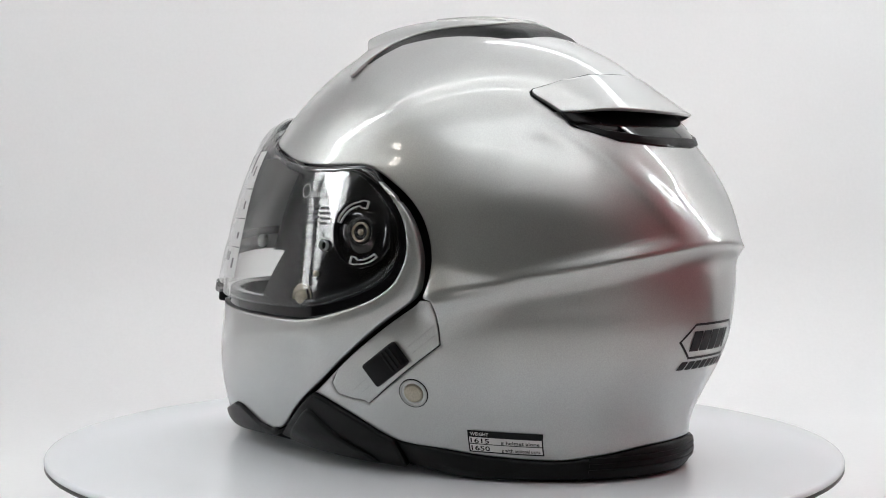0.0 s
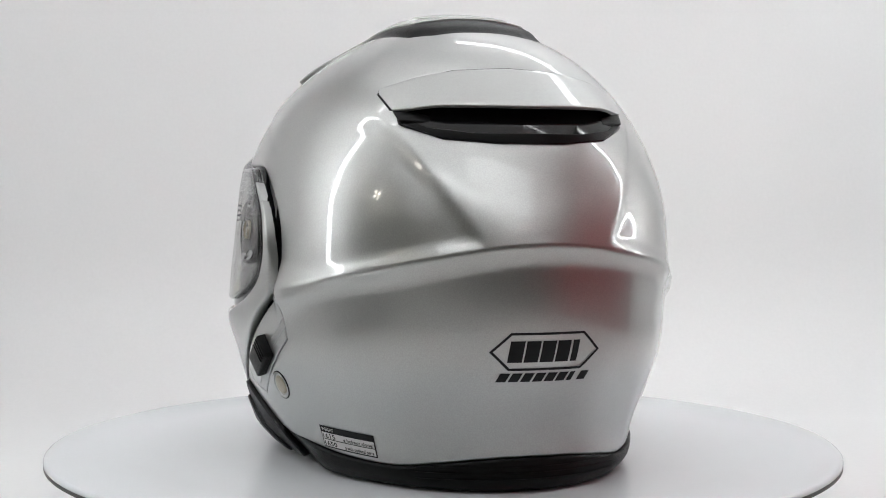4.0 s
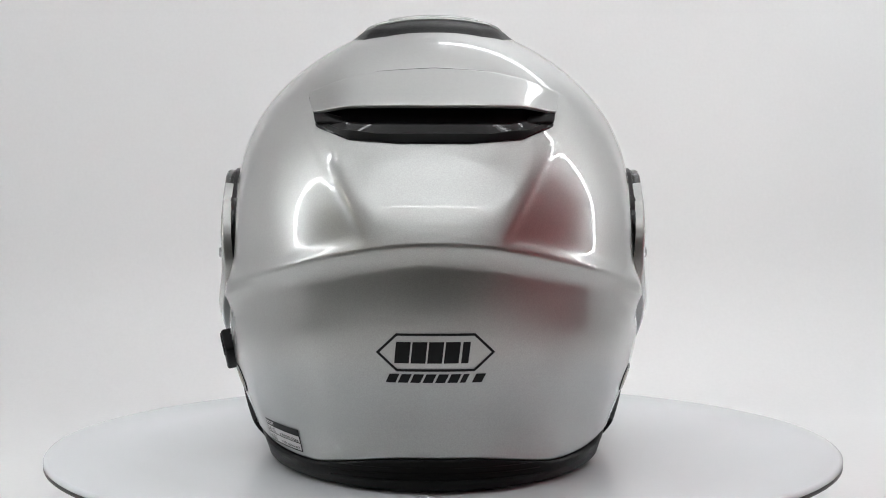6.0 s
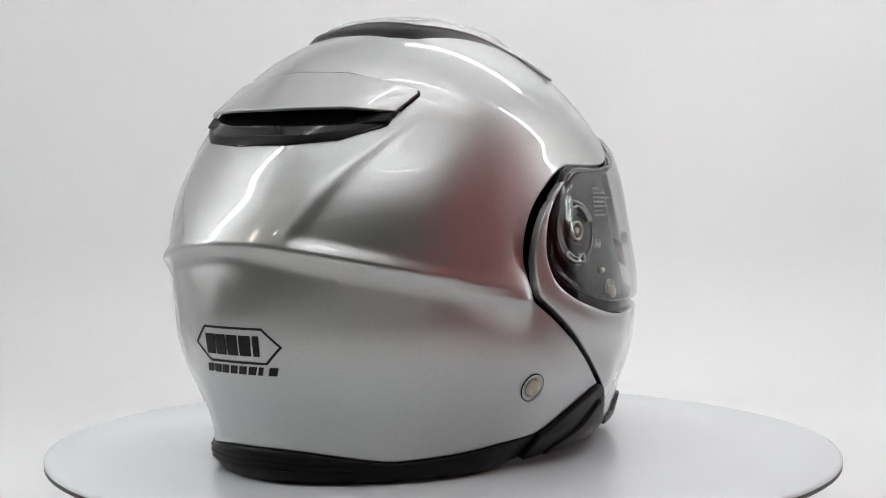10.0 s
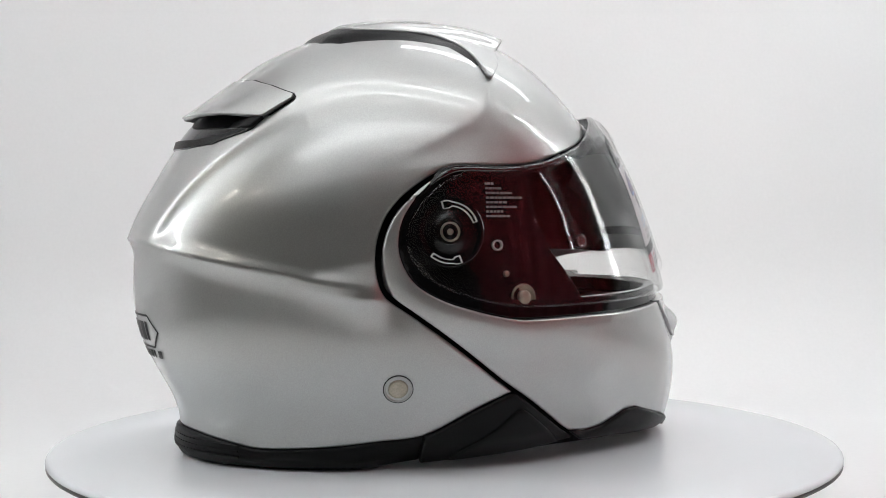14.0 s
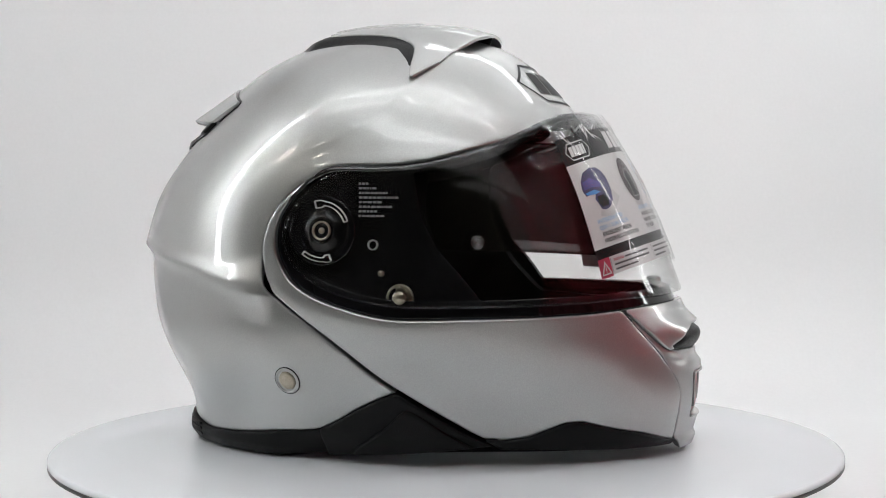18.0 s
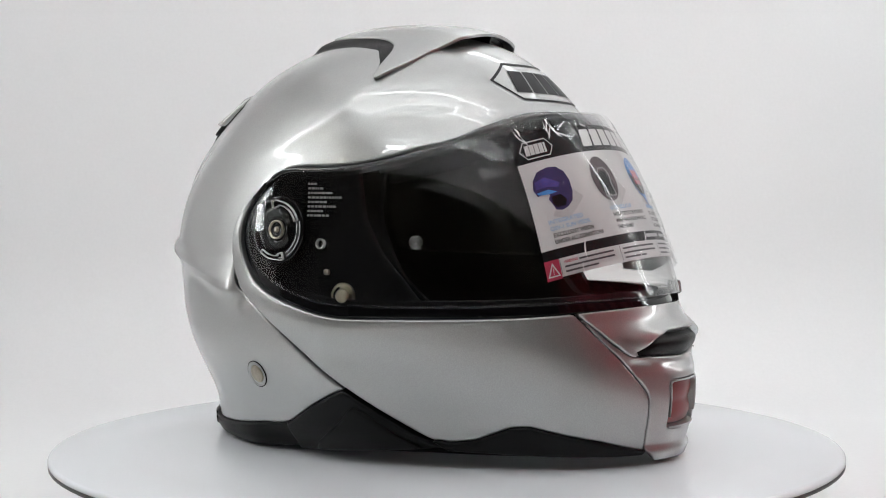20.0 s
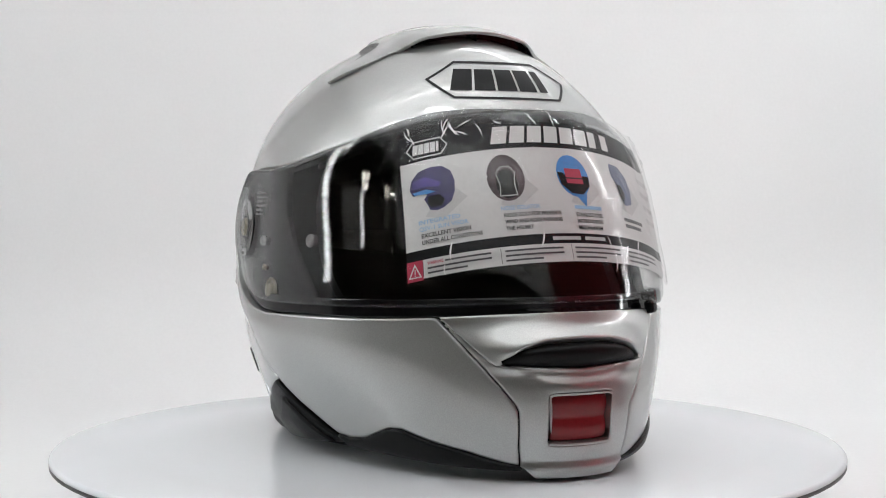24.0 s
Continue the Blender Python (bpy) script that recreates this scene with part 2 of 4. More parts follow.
def sheet(cols, rows, visor=False, z_low=-0.001):
    """The form as a grid: points, normals, quads and the (psi, z) of each point."""
    psi = np.linspace(-math.pi, math.pi, cols + 1)[:-1] + math.pi / cols
    low = int(rows * 0.45)
    zs = []
    for k in range(rows + 1):
        if k <= low:
            zs.append(z_low + (ridge_height(psi) - z_low) * k / low)
        else:
            s = (k - low) / (rows - low)
            zs.append(ridge_height(psi) + (ZTOP - 0.00005 - ridge_height(psi)) * np.sin(s * math.pi / 2))
    z = np.array(zs)
    ps = np.broadcast_to(psi, z.shape)
    e = 4e-4
    p = outer(ps, z, visor)
    dpsi = outer(ps + e / 0.1, z, visor) - outer(ps - e / 0.1, z, visor)
    dz = outer(ps, np.minimum(z + e, ZTOP - 2e-5), visor) - outer(ps, z - e, visor)
    n = np.cross(dpsi, dz)
    n /= np.linalg.norm(n, axis=-1, keepdims=True) + 1e-12
    idx = np.arange((rows + 1) * cols).reshape(rows + 1, cols)
    a, b = idx[:-1], idx[1:]
    quads = np.stack([a, np.roll(a, -1, 1), np.roll(b, -1, 1), b], -1).reshape(-1, 4)
    # attributes: x y z nx ny nz
    return np.concatenate([p, n], -1).reshape(-1, 6), [list(map(int, q)) for q in quads]


def rounded(points, steps=4, closed=True):
    """Points on a smooth curve through the given ones."""
    p = np.array(points, float)
    n = len(p)
    out = []
    for i in range(n if closed else n - 1):
        p0, p1, p2, p3 = (p[(i + d) % n] if closed else p[min(max(i + d, 0), n - 1)] for d in (-1, 0, 1, 2))
        for k in range(steps):
            t = k / steps
            out.append(0.5 * (2 * p1 + (p2 - p0) * t + (2 * p0 - 5 * p1 + 4 * p2 - p3) * t * t + (3 * p1 - p0 - 3 * p2 + p3) * t ** 3))
    if not closed:
        out.append(p[-1])
    return np.array(out)


def inside(poly, u, v):
    """Signed distance to a closed outline, positive within."""
    d = np.full(u.shape, 9.0)
    odd = np.zeros(u.shape, bool)
    for (x0, y0), (x1, y1) in zip(poly, np.roll(poly, -1, 0)):
        ex, ey = x1 - x0, y1 - y0
        t = np.clip(((u - x0) * ex + (v - y0) * ey) / (ex * ex + ey * ey + 1e-18), 0, 1)
        d = np.minimum(d, np.hypot(u - x0 - t * ex, v - y0 - t * ey))
        if y0 != y1:
            odd ^= ((y0 > v) != (y1 > v)) & (u < (v - y0) * ex / ey + x0)
    return np.where(odd, d, -d)


def cut(verts, faces, field, keep=True):
    """Cuts the sheet along field = 0; keeps the positive side, or both sides with keep=False."""
    f = field(verts)
    f = np.where(np.abs(f) < 1e-7, 1e-7, f)
    pos = f > 0
    extra, cache, out = [], {}, []
    n0 = len(verts)

    def crossing(i, j):
        key = (i, j) if i < j else (j, i)
        if key not in cache:
            t = f[key[0]] / (f[key[0]] - f[key[1]])
            extra.append(verts[key[0]] * (1 - t) + verts[key[1]] * t)
            cache[key] = n0 + len(extra) - 1
        return cache[key]

    for face in faces:
        k = sum(1 for i in face if pos[i])
        if k == len(face):
            out.append(face)
        elif k == 0:
            if not keep:
                out.append(face)
        else:
            a, b = [], []
            for i, j in zip(face, face[1:] + face[:1]):
                (a if pos[i] else b).append(i)
                if pos[i] != pos[j]:
                    c = crossing(i, j)
                    a.append(c)
                    b.append(c)
            if len(a) > 2:
                out.append(a)
            if not keep and len(b) > 2:
                out.append(b)
    verts = np.concatenate([verts, np.array(extra)]) if extra else verts
    used = sorted({i for face in out for i in face})
    remap = {o: k for k, o in enumerate(used)}
    return verts[used], [[remap[i] for i in face] for face in out]


def slab(name, verts, faces, lift, thick, mat, parent, label="", edge=None, radius=0.0012):
    """A piece of the form with thickness: lift (a number or a field) moves its face out; edge is a field that is 0 on its border, where it is rounded over."""
    if edge is not None:
        for r in (radius * 0.12, radius * 0.45, radius):
            verts, faces = cut(verts, faces, lambda v, r=r: edge(v) - r, keep=False)
    h = lift(verts) if callable(lift) else np.full(len(verts), lift)
    if edge is not None:
        t = np.clip(1 - edge(verts) / radius, 0, 1)
        h = h - radius * (1 - np.sqrt(np.maximum(1 - t * t, 0))) * 0.85
    p, n = verts[:, :3], verts[:, 3:] / (np.linalg.norm(verts[:, 3:], axis=1, keepdims=True) + 1e-12)
    top, low = p + n * h[:, None], p + n * (h[:, None] - thick)
    count = len(p)
    seen = {}
    for face in faces:
        for i, j in zip(face, face[1:] + face[:1]):
            seen[(i, j)] = 1
    border = [(i, j) for (i, j) in seen if (j, i) not in seen]
    out = [list(face) for face in faces] + [[i + count for i in reversed(face)] for face in faces]
    allv = [*top, *low]
    ids = {}
    for i, j in border:
        for k in (i, j):
            if k not in ids:
                ids[k] = len(allv)
                allv += [top[k], low[k]]
        out.append([ids[j], ids[i], ids[i] + 1, ids[j] + 1])
    return mesh_object(name, allv, out, mat, parent, label)


def both(*fields):
    return lambda v: np.min([f(v) for f in fields], axis=0)


def within(outline, margin=0.0, plane="yz"):
    i, j = ("xyz".index(k) for k in plane)
    return lambda v: inside(outline, v[:, i], v[:, j]) - margin


def without(outline, margin=0.0, plane="yz"):
    i, j = ("xyz".index(k) for k in plane)
    return lambda v: -inside(outline, v[:, i], v[:, j]) - margin


def mirrored(half):
    """A closed outline, even in x, from its right half (from the axis to the axis)."""
    return np.array([*half, *[(-x, y) for x, y in reversed(half) if abs(x) > 1e-9]])


def above(line, margin=0.0):
    ys, zs = zip(*line)
    return lambda v: v[:, 2] - np.interp(v[:, 1], ys, zs) - margin


def below(line, margin=0.0):
    ys, zs = zip(*line)
    return lambda v: np.interp(v[:, 1], ys, zs) - v[:, 2] - margin


# outlines on the side of the helmet, (ahead, up)
FRONT_UNIT = np.array([(0.30, 0.2068), (0.09, 0.2068), *rounded([(0.0845, 0.2068), (0.079, 0.2035), (0.069, 0.196), (0.054, 0.1885), (0.035, 0.1825), (0.0185, 0.1775), (0.0025, 0.1748), (-0.0134, 0.1738), (-0.0325, 0.1738), (-0.0452, 0.1717), (-0.0613, 0.1616), (-0.0742, 0.1488), (-0.0806, 0.136), (-0.0828, 0.1232), (-0.082, 0.1105), (-0.077, 0.1011), (-0.064, 0.0912), (-0.0448, 0.0773), (-0.0291, 0.0654), (-0.0102, 0.051), (0.0089, 0.0385), (0.0351, 0.0206), (0.0485, 0.0127), (0.058, 0.004)], 3, False), (0.058, -0.05), (0.30, -0.05)])
EYE_PORT = np.array([(0.30, 0.22), (0.30, 0.0935), *rounded([(0.150, 0.0935), (0.142, 0.0929), (0.1285, 0.0916), (0.1076, 0.0897), (0.0771, 0.0883), (0.0341, 0.0878), (0.0024, 0.0875), (-0.0133, 0.0892), (-0.0291, 0.0929), (-0.048, 0.099), (-0.0625, 0.1076), (-0.07, 0.1186), (-0.0727, 0.1297), (-0.0709, 0.1424), (-0.0644, 0.1536), (-0.0548, 0.1625), (-0.0452, 0.1735)], 3, False), (-0.03, 0.19), (0.03, 0.22)])
VISOR_EDGE = np.array([(0.30, 0.0985), *rounded([(0.148, 0.0985), (0.128, 0.0972), (0.107, 0.0955), (0.077, 0.0945), (0.034, 0.0938), (0.0024, 0.094), (-0.0133, 0.0955), (-0.0291, 0.099), (-0.045, 0.1045), (-0.058, 0.112), (-0.0655, 0.121), (-0.0685, 0.13), (-0.067, 0.142), (-0.0605, 0.153), (-0.052, 0.161), (-0.043, 0.168), (-0.03, 0.1722), (-0.0134, 0.1728), (0.0025, 0.1742), (0.0185, 0.177), (0.035, 0.182), (0.054, 0.190), (0.069, 0.1995), (0.081, 0.2065), (0.09, 0.2085)], 3, False), (0.30, 0.2085)])
SHELL_FOOT = [tuple(p) for p in rounded([(-0.194, 0.0185), (-0.187, 0.0185), (-0.180, 0.0184), (-0.173, 0.0181), (-0.166, 0.0170), (-0.155, 0.0142), (-0.141, 0.0115), (-0.1284, 0.0115), (-0.1026, 0.0135), (-0.0764, 0.0171), (-0.0621, 0.0185), (-0.049, 0.0215), (-0.0293, 0.0324), (-0.0134, 0.0403), (-0.0007, 0.045), (0.0057, 0.0442), (0.0218, 0.0338), (0.0451, 0.0157), (0.055, 0.006)], 3, False)]
CHIN_FOOT = [(0.05, 0.0165), (0.0534, 0.0153), (0.0685, 0.0172), (0.0793, 0.0215), (0.0888, 0.0253), (0.0985, 0.0258), (0.1111, 0.0218), (0.1309, 0.0165), (0.1434, 0.0110), (0.1482, 0.0095), (0.1490, 0.0035), (0.30, 0.0035)]
SKIRT_FOOT = [(-0.30, 0.0003), (-0.060, 0.0003), (-0.020, 0.0032), (0.020, 0.0075), (0.050, 0.0108), (0.075, 0.0100), (0.110, 0.0078), (0.155, 0.0050), (0.30, 0.0050)]
SLIDER_PLATE = rounded([(-0.018, 0.0515), (-0.0385, 0.0425), (-0.0435, 0.043), (-0.067, 0.0605), (-0.0880, 0.0760), (-0.0892, 0.079), (-0.0882, 0.0975), (-0.0845, 0.1013), (-0.06, 0.099)], 3)
FULL = sheet(370, 160)
GLASS = sheet(220, 110, visor=True)


def ahead_of(y):
    return lambda v: v[:, 1] - y


def left_side(v):
    return -v[:, 0]

# ---- the photo box and the room round it ----
FLOOR_Z = -0.052


def photo_sweep():
    """White vinyl floor that curves up into the back of the box."""
    prof = [(-1.0, FLOOR_Z), (-0.75, FLOOR_Z), (-0.50, FLOOR_Z), (-0.3, FLOOR_Z), (0.0, FLOOR_Z), (0.30, FLOOR_Z), (0.42, FLOOR_Z)]
    for k in range(1, 13):
        t = k / 12 * math.pi / 2
        prof.append((0.42 + 0.16 * math.sin(t), FLOOR_Z + 0.16 * (1 - math.cos(t))))
    prof += [(0.58, 0.3), (0.58, 0.6), (0.58, 0.90)]
    xs = [-0.62 + 1.24 * k / 24 for k in range(25)]
    top = [(x, y, z + 0.0006 * math.sin(9 * x + 5 * y)) for y, z in prof for x in xs]
    low = [(x, y + 0.003, z - 0.003) for x, y, z in top]
    n, m = len(xs), len(prof)
    faces = []
    for i in range(m - 1):
        for j in range(n - 1):
            a = i * n + j
            faces += [(a, a + 1, a + n + 1, a + n), (a + m * n, a + n + m * n, a + n + 1 + m * n, a + 1 + m * n)]
    return tagged(mesh_object("backdrop", top + low, faces, SWEEP), "seamless white vinyl sweep of a photo box", "backdrop", kind="structure")


photo_sweep()
for nm, x, y0 in (("wall_left", -0.642, -0.17), ("wall_right", 0.642, 0.05)):
    tagged(part(nm, bevelled_box(0.012, 0.60 - y0, 0.97, pose(x, 0.30 + y0 / 2, 0.428), 0.003), BOX_CLOTH, smooth=False), "white cloth side wall of the photo box", "wall", kind="structure")
tagged(part("ceiling", bevelled_box(1.248, 1.27, 0.012, pose(0, -0.035, 0.918), 0.003), BOX_CLOTH, smooth=False), "white cloth top of the photo box", "ceiling", kind="structure")
tagged(part("wall_back", bevelled_box(1.248, 0.012, 0.985, pose(0, 0.607, 0.42), 0.003), BOX_CLOTH, smooth=False), "white back wall of the photo box", "wall", kind="structure")
tagged(part("wall_front", bevelled_box(1.248, 0.012, 0.44, pose(0, -0.676, 0.704), 0.003), BOX_CLOTH, smooth=False), "white cloth flap over the front opening of the photo box", "wall", kind="structure")
# the dark room before and round the box
for nm, sx, sy, sz, x, y, z in (("wall_room_front", 6.0, 0.1, 2.8, -0.5, -3.2, 0.6), ("wall_room_back", 6.0, 0.1, 2.8, -0.5, 1.4, 0.6), ("wall_room_left", 0.1, 4.5, 2.8, -3.45, -0.9, 0.6), ("wall_room_right", 0.1, 4.5, 2.8, 2.45, -0.9, 0.6), ("ceiling_room", 6.0, 4.7, 0.1, -0.5, -0.9, 2.05), ("floor", 6.0, 4.7, 0.1, -0.5, -0.9, -0.86)):
    tagged(part(nm, bevelled_box(sx, sy, sz, pose(x, y, z), 0.004), ROOM, smooth=False), f"plain dark {nm.split('_')[0]} of the room round the photo box", nm.split("_")[0], kind="structure")


def led_strip(m, length, width=0.010, mat=LED):
    ob = new("led_strip")
    ob.matrix_world = m
    tagged(ob, "slim white LED strip fixed inside the photo box" if width < 0.1 else "broad diffused white LED panel under the photo box top", "lamp", "led strips of the box")
    part("housing", bevelled_box(width + 0.012, 0.014, length + 0.02, pose(0, 0.0, 0), 0.002), PALE, ob)
    part("tube", bevelled_box(width, 0.006, length, pose(0, 0.011, 0), 0.002), mat, ob)
    return ob


led_strip(pose(-0.627, -0.14, 0.51, 0, 0, -90), 0.74, 0.026)
led_strip(pose(0.627, 0.065, 0.51, 0, 0, 90), 0.74, 0.019)
for y, w in ((-0.08, 0.006), (-0.19, 0.006), (-0.64, 0.004)):
    led_strip(pose(0, y, 0.900) @ pose(0, 0, 0, 0, 90, 0) @ pose(0, 0, 0, 0, 0, -90), 0.95, w)
# added fill panel under the front of the box's top, brightens the helmet's rear
led_strip(pose(0, -0.55, 0.900) @ pose(0, 0, 0, 0, 90, 0) @ pose(0, 0, 0, 0, 0, -90), 0.95, 0.13, FILL_GLOW)
# photo table under the sweep
tagged(part("photo_table", bevelled_box(1.30, 2.05, 0.03, pose(0, -0.385, FLOOR_Z - 0.022), 0.004), ROOM, smooth=False), "dark table top that carries the photo box", "table")


def red_curtain():
    """Red cloth that hangs in folds beside the box."""
    v, f = [], []
    n = 60
    for k in range(n + 1):
        y = -1.05 + 1.09 * k / n
        x = 0.76 + 0.018 * math.sin(k * 0.9) + 0.008 * math.sin(k * 2.3 + 1)
        for z in (-0.80, -0.2, 0.4, 1.02):
            v.append((x + 0.01 * math.sin(4 * z + k * 0.2), y, z))
    v += [(x + 0.004, y, z) for x, y, z in v]
    m = (n + 1) * 4
    for k in range(n):
        for j in range(3):
            a = 4 * k + j
            f += [(a, a + 1, a + 5, a + 4), (a + m, a + 4 + m, a + 5 + m, a + 1 + m)]
    return tagged(mesh_object("curtain", v, f, CURTAIN), "dark red cloth curtain hanging beside the photo box", "curtain")


red_curtain()


def ceiling_tube(m):
    ob = new("ceiling_lamp")
    ob.matrix_world = m
    tagged(ob, "white tube lamp under the ceiling of the dark room", "lamp", "tube lamps of the room")
    part("housing", bevelled_box(0.94, 0.20, 0.03, pose(0, 0, 0.03), 0.005), PALE, ob)
    for y in (-0.055, 0.055):
        part("tube", bevelled_box(0.90, 0.05, 0.03, pose(0, y, 0), 0.012, 3), TUBE, ob)


for x, y, turned in ((-2.80, -1.42, 25), (-2.15, -2.45, 90), (1.25, -2.2, 90)):
    ceiling_tube(pose(x, y, 1.955, 0, 0, turned))

# ---- the turntable ----
TABLE = new("turntable")
tagged(TABLE, "round satin white turntable disc with black rim underneath", "turntable")
part("disc", lathe([(0, 0), (0.20, 0), (0.2475, 0), (0.2492, -0.0004), (0.25, -0.0014), (0.25, -0.0030), (0.2492, -0.0036), (0, -0.0036)], 180), DISC_TOP, TABLE)
part("rim", lathe([(0.23, -0.0037), (0.2494, -0.0037), (0.2499, -0.0042), (0.2499, -0.0054), (0.2490, -0.0060), (0.23, -0.0060), (0.23, -0.0037)], 180), DISC_EDGE, TABLE, "black rubber rim under the disc")
tagged(part("motor_box", lathe([(0, FLOOR_Z), (0.115, FLOOR_Z), (0.118, FLOOR_Z + 0.004), (0.110, -0.014), (0.105, -0.0075), (0, -0.0075)], 64), PALE), "pale grey round motor box under the white disc", "motor")

# ---- the helmet ----
HELMET = new("motorcycle_helmet")
tagged(HELMET, "silver flip-up motorcycle helmet with clear visor, standing on a turntable", "helmet")

E_FRONT = lambda v: inside(FRONT_UNIT, v[:, 1], v[:, 2])
E_EYE = lambda v: inside(EYE_PORT, v[:, 1], v[:, 2])


def side_swell(v):
    """How far the visor unit stands proud: full at the pivots, none at the front."""
    return soft((0.075 - v[:, 1]) / 0.105)


def pod(v):
    """The visor pivots swell out further behind and above."""
    return 0.0028 * soft((v[:, 2] - 0.108) / 0.032) * soft((-0.012 - v[:, 1]) / 0.040)


def two_sides(name, source, field, *rest, **more):
    """The same piece at the wearer's right and left."""
    for sign in (1, -1):
        half = both(field, lambda q, s=sign: s * q[:, 0])
        slab(name, *cut(*source, half), *rest, **more)


def helmet_shell():
    edge = both(lambda v: -E_FRONT(v) - 0.0011 - 0.0009 * soft((-0.052 - v[:, 1]) / 0.02) * soft((v[:, 2] - 0.088) / 0.02), above(SHELL_FOOT, 0.0004))
    v, f = cut(*FULL, edge)
    plate = both(left_side, within(SLIDER_PLATE))
    v, f = cut(v, f, lambda q: -plate(q) - 0.0002)
    edge2 = both(edge, lambda q: -plate(q) - 0.0002)
    shell = slab("shell", v, f, 0.0, 0.004, SILVER, HELMET, "", edge2, 0.0014)
    v, f = cut(*FULL, both(edge, lambda q: plate(q) - 0.0002))
    slab("slider_plate", v, f, -0.0002, 0.003, SILVER, HELMET, "silver side plate with a sliding switch", both(edge, lambda q: plate(q) - 0.0002), 0.0007)
    return shell


def chin_pieces():
    base = both(lambda v: E_FRONT(v) - 0.0013, lambda v: -E_EYE(v) - 0.0003, above(CHIN_FOOT))
    half = [(0, 0.100), (0.0745, 0.100), (0.0735, 0.094), (0.0690, 0.0895), (0.0365, 0.0437), (0.0350, 0.040), (0.0338, 0.021), (0.0305, 0.004), (0.0300, -0.01), (0, -0.01)]
    panel = mirrored(half)
    vent = mirrored([(0, 0.0785), (0.020, 0.0778), (0.033, 0.0745), (0.0445, 0.0668), (0.040, 0.0655), (0.022, 0.0640), (0, 0.0632)])
    button = rounded(mirrored([(0, 0.0492), (0.012, 0.0492), (0.0178, 0.0488), (0.0186, 0.047), (0.0186, 0.036), (0.0186, 0.0245), (0.0178, 0.0228), (0.012, 0.0224), (0, 0.0224)]), 3)
    e_panel = lambda v: np.where(v[:, 1] > 0.06, inside(panel, v[:, 0], v[:, 2]), -1)
    e_vent = lambda v: np.where(v[:, 1] > 0.06, inside(vent, v[:, 0], v[:, 2]), -1)
    e_button = lambda v: np.where(v[:, 1] > 0.06, inside(button, v[:, 0], v[:, 2]), -1)
    ring = lambda v: 0.0048 * (1 - soft((-E_EYE(v) - 0.004) / 0.022)) * side_swell(v) + 0.0008 + 0.6 * pod(v)
    sides = both(base, lambda v: -e_panel(v) - 0.00025, lambda v: v[:, 2] - 0.0092)
    two_sides("chin_bar", FULL, sides, ring, 0.0042, SILVER, HELMET, "silver half of the flip-up chin bar, with an arm round the visor pivot", edge=sides, radius=0.0012)
    hood = mirrored([(0, 0.101), (0.0722, 0.101), (0.0700, 0.0922), (0.0482, 0.0672), (0.0452, 0.0655), (0.0400, 0.0648), (0.022, 0.0640), (0, 0.0632)])
    e_hood = lambda v: np.where(v[:, 1] > 0.06, inside(hood, v[:, 0], v[:, 2]), -1)
    hood_field = both(base, lambda v: e_panel(v) - 0.00025, e_hood, lambda v: -e_vent(v))
    mid_field = both(base, lambda v: e_panel(v) - 0.00025, lambda v: -e_hood(v) - 0.0002, lambda v: -e_vent(v), lambda v: -e_button(v) - 0.0010)
    bar = slab("chin_panel", *cut(*FULL, mid_field), lambda v: 0.0006 + 0.0024 * soft((0.0125 - v[:, 2]) / 0.0035), 0.004, SILVER, HELMET, "silver front panel of the chin bar", mid_field, 0.0011)
    slab("chin_hood", *cut(*FULL, hood_field), lambda v: 0.0018 + 0.0012 * soft((v[:, 2] - 0.066) / 0.010) * soft((0.088 - v[:, 2]) / 0.012), 0.005, SILVER, bar, "silver hood over the chin vent", hood_field, 0.0010)
    grown = lambda v: e_vent(v) + 0.0004
    slab("chin_vent", *cut(*FULL, grown), lambda v: 0.0012 * soft(e_vent(v) / 0.004) - 0.001, 0.006, BLACK, bar, "black plastic chin vent shutter", grown, 0.0012)
    frame_field = both(lambda v: e_button(v) + 0.0012, lambda v: 0.0004 - e_button(v))
    slab("button_frame", *cut(*FULL, frame_field), 0.0013, 0.005, SILVER, bar, "raised silver frame round the button", frame_field, 0.0007)
    b = lambda v: e_button(v) - 0.0003
    slab("release_button", *cut(*FULL, b), lambda v: -0.0036 + 0.0016 * np.abs(np.sin(np.clip((v[:, 2] - 0.0360) / 0.0125, -1, 1) * 2.6)), 0.006, RED, bar, "red chin bar release button", b, 0.0012)
    return bar


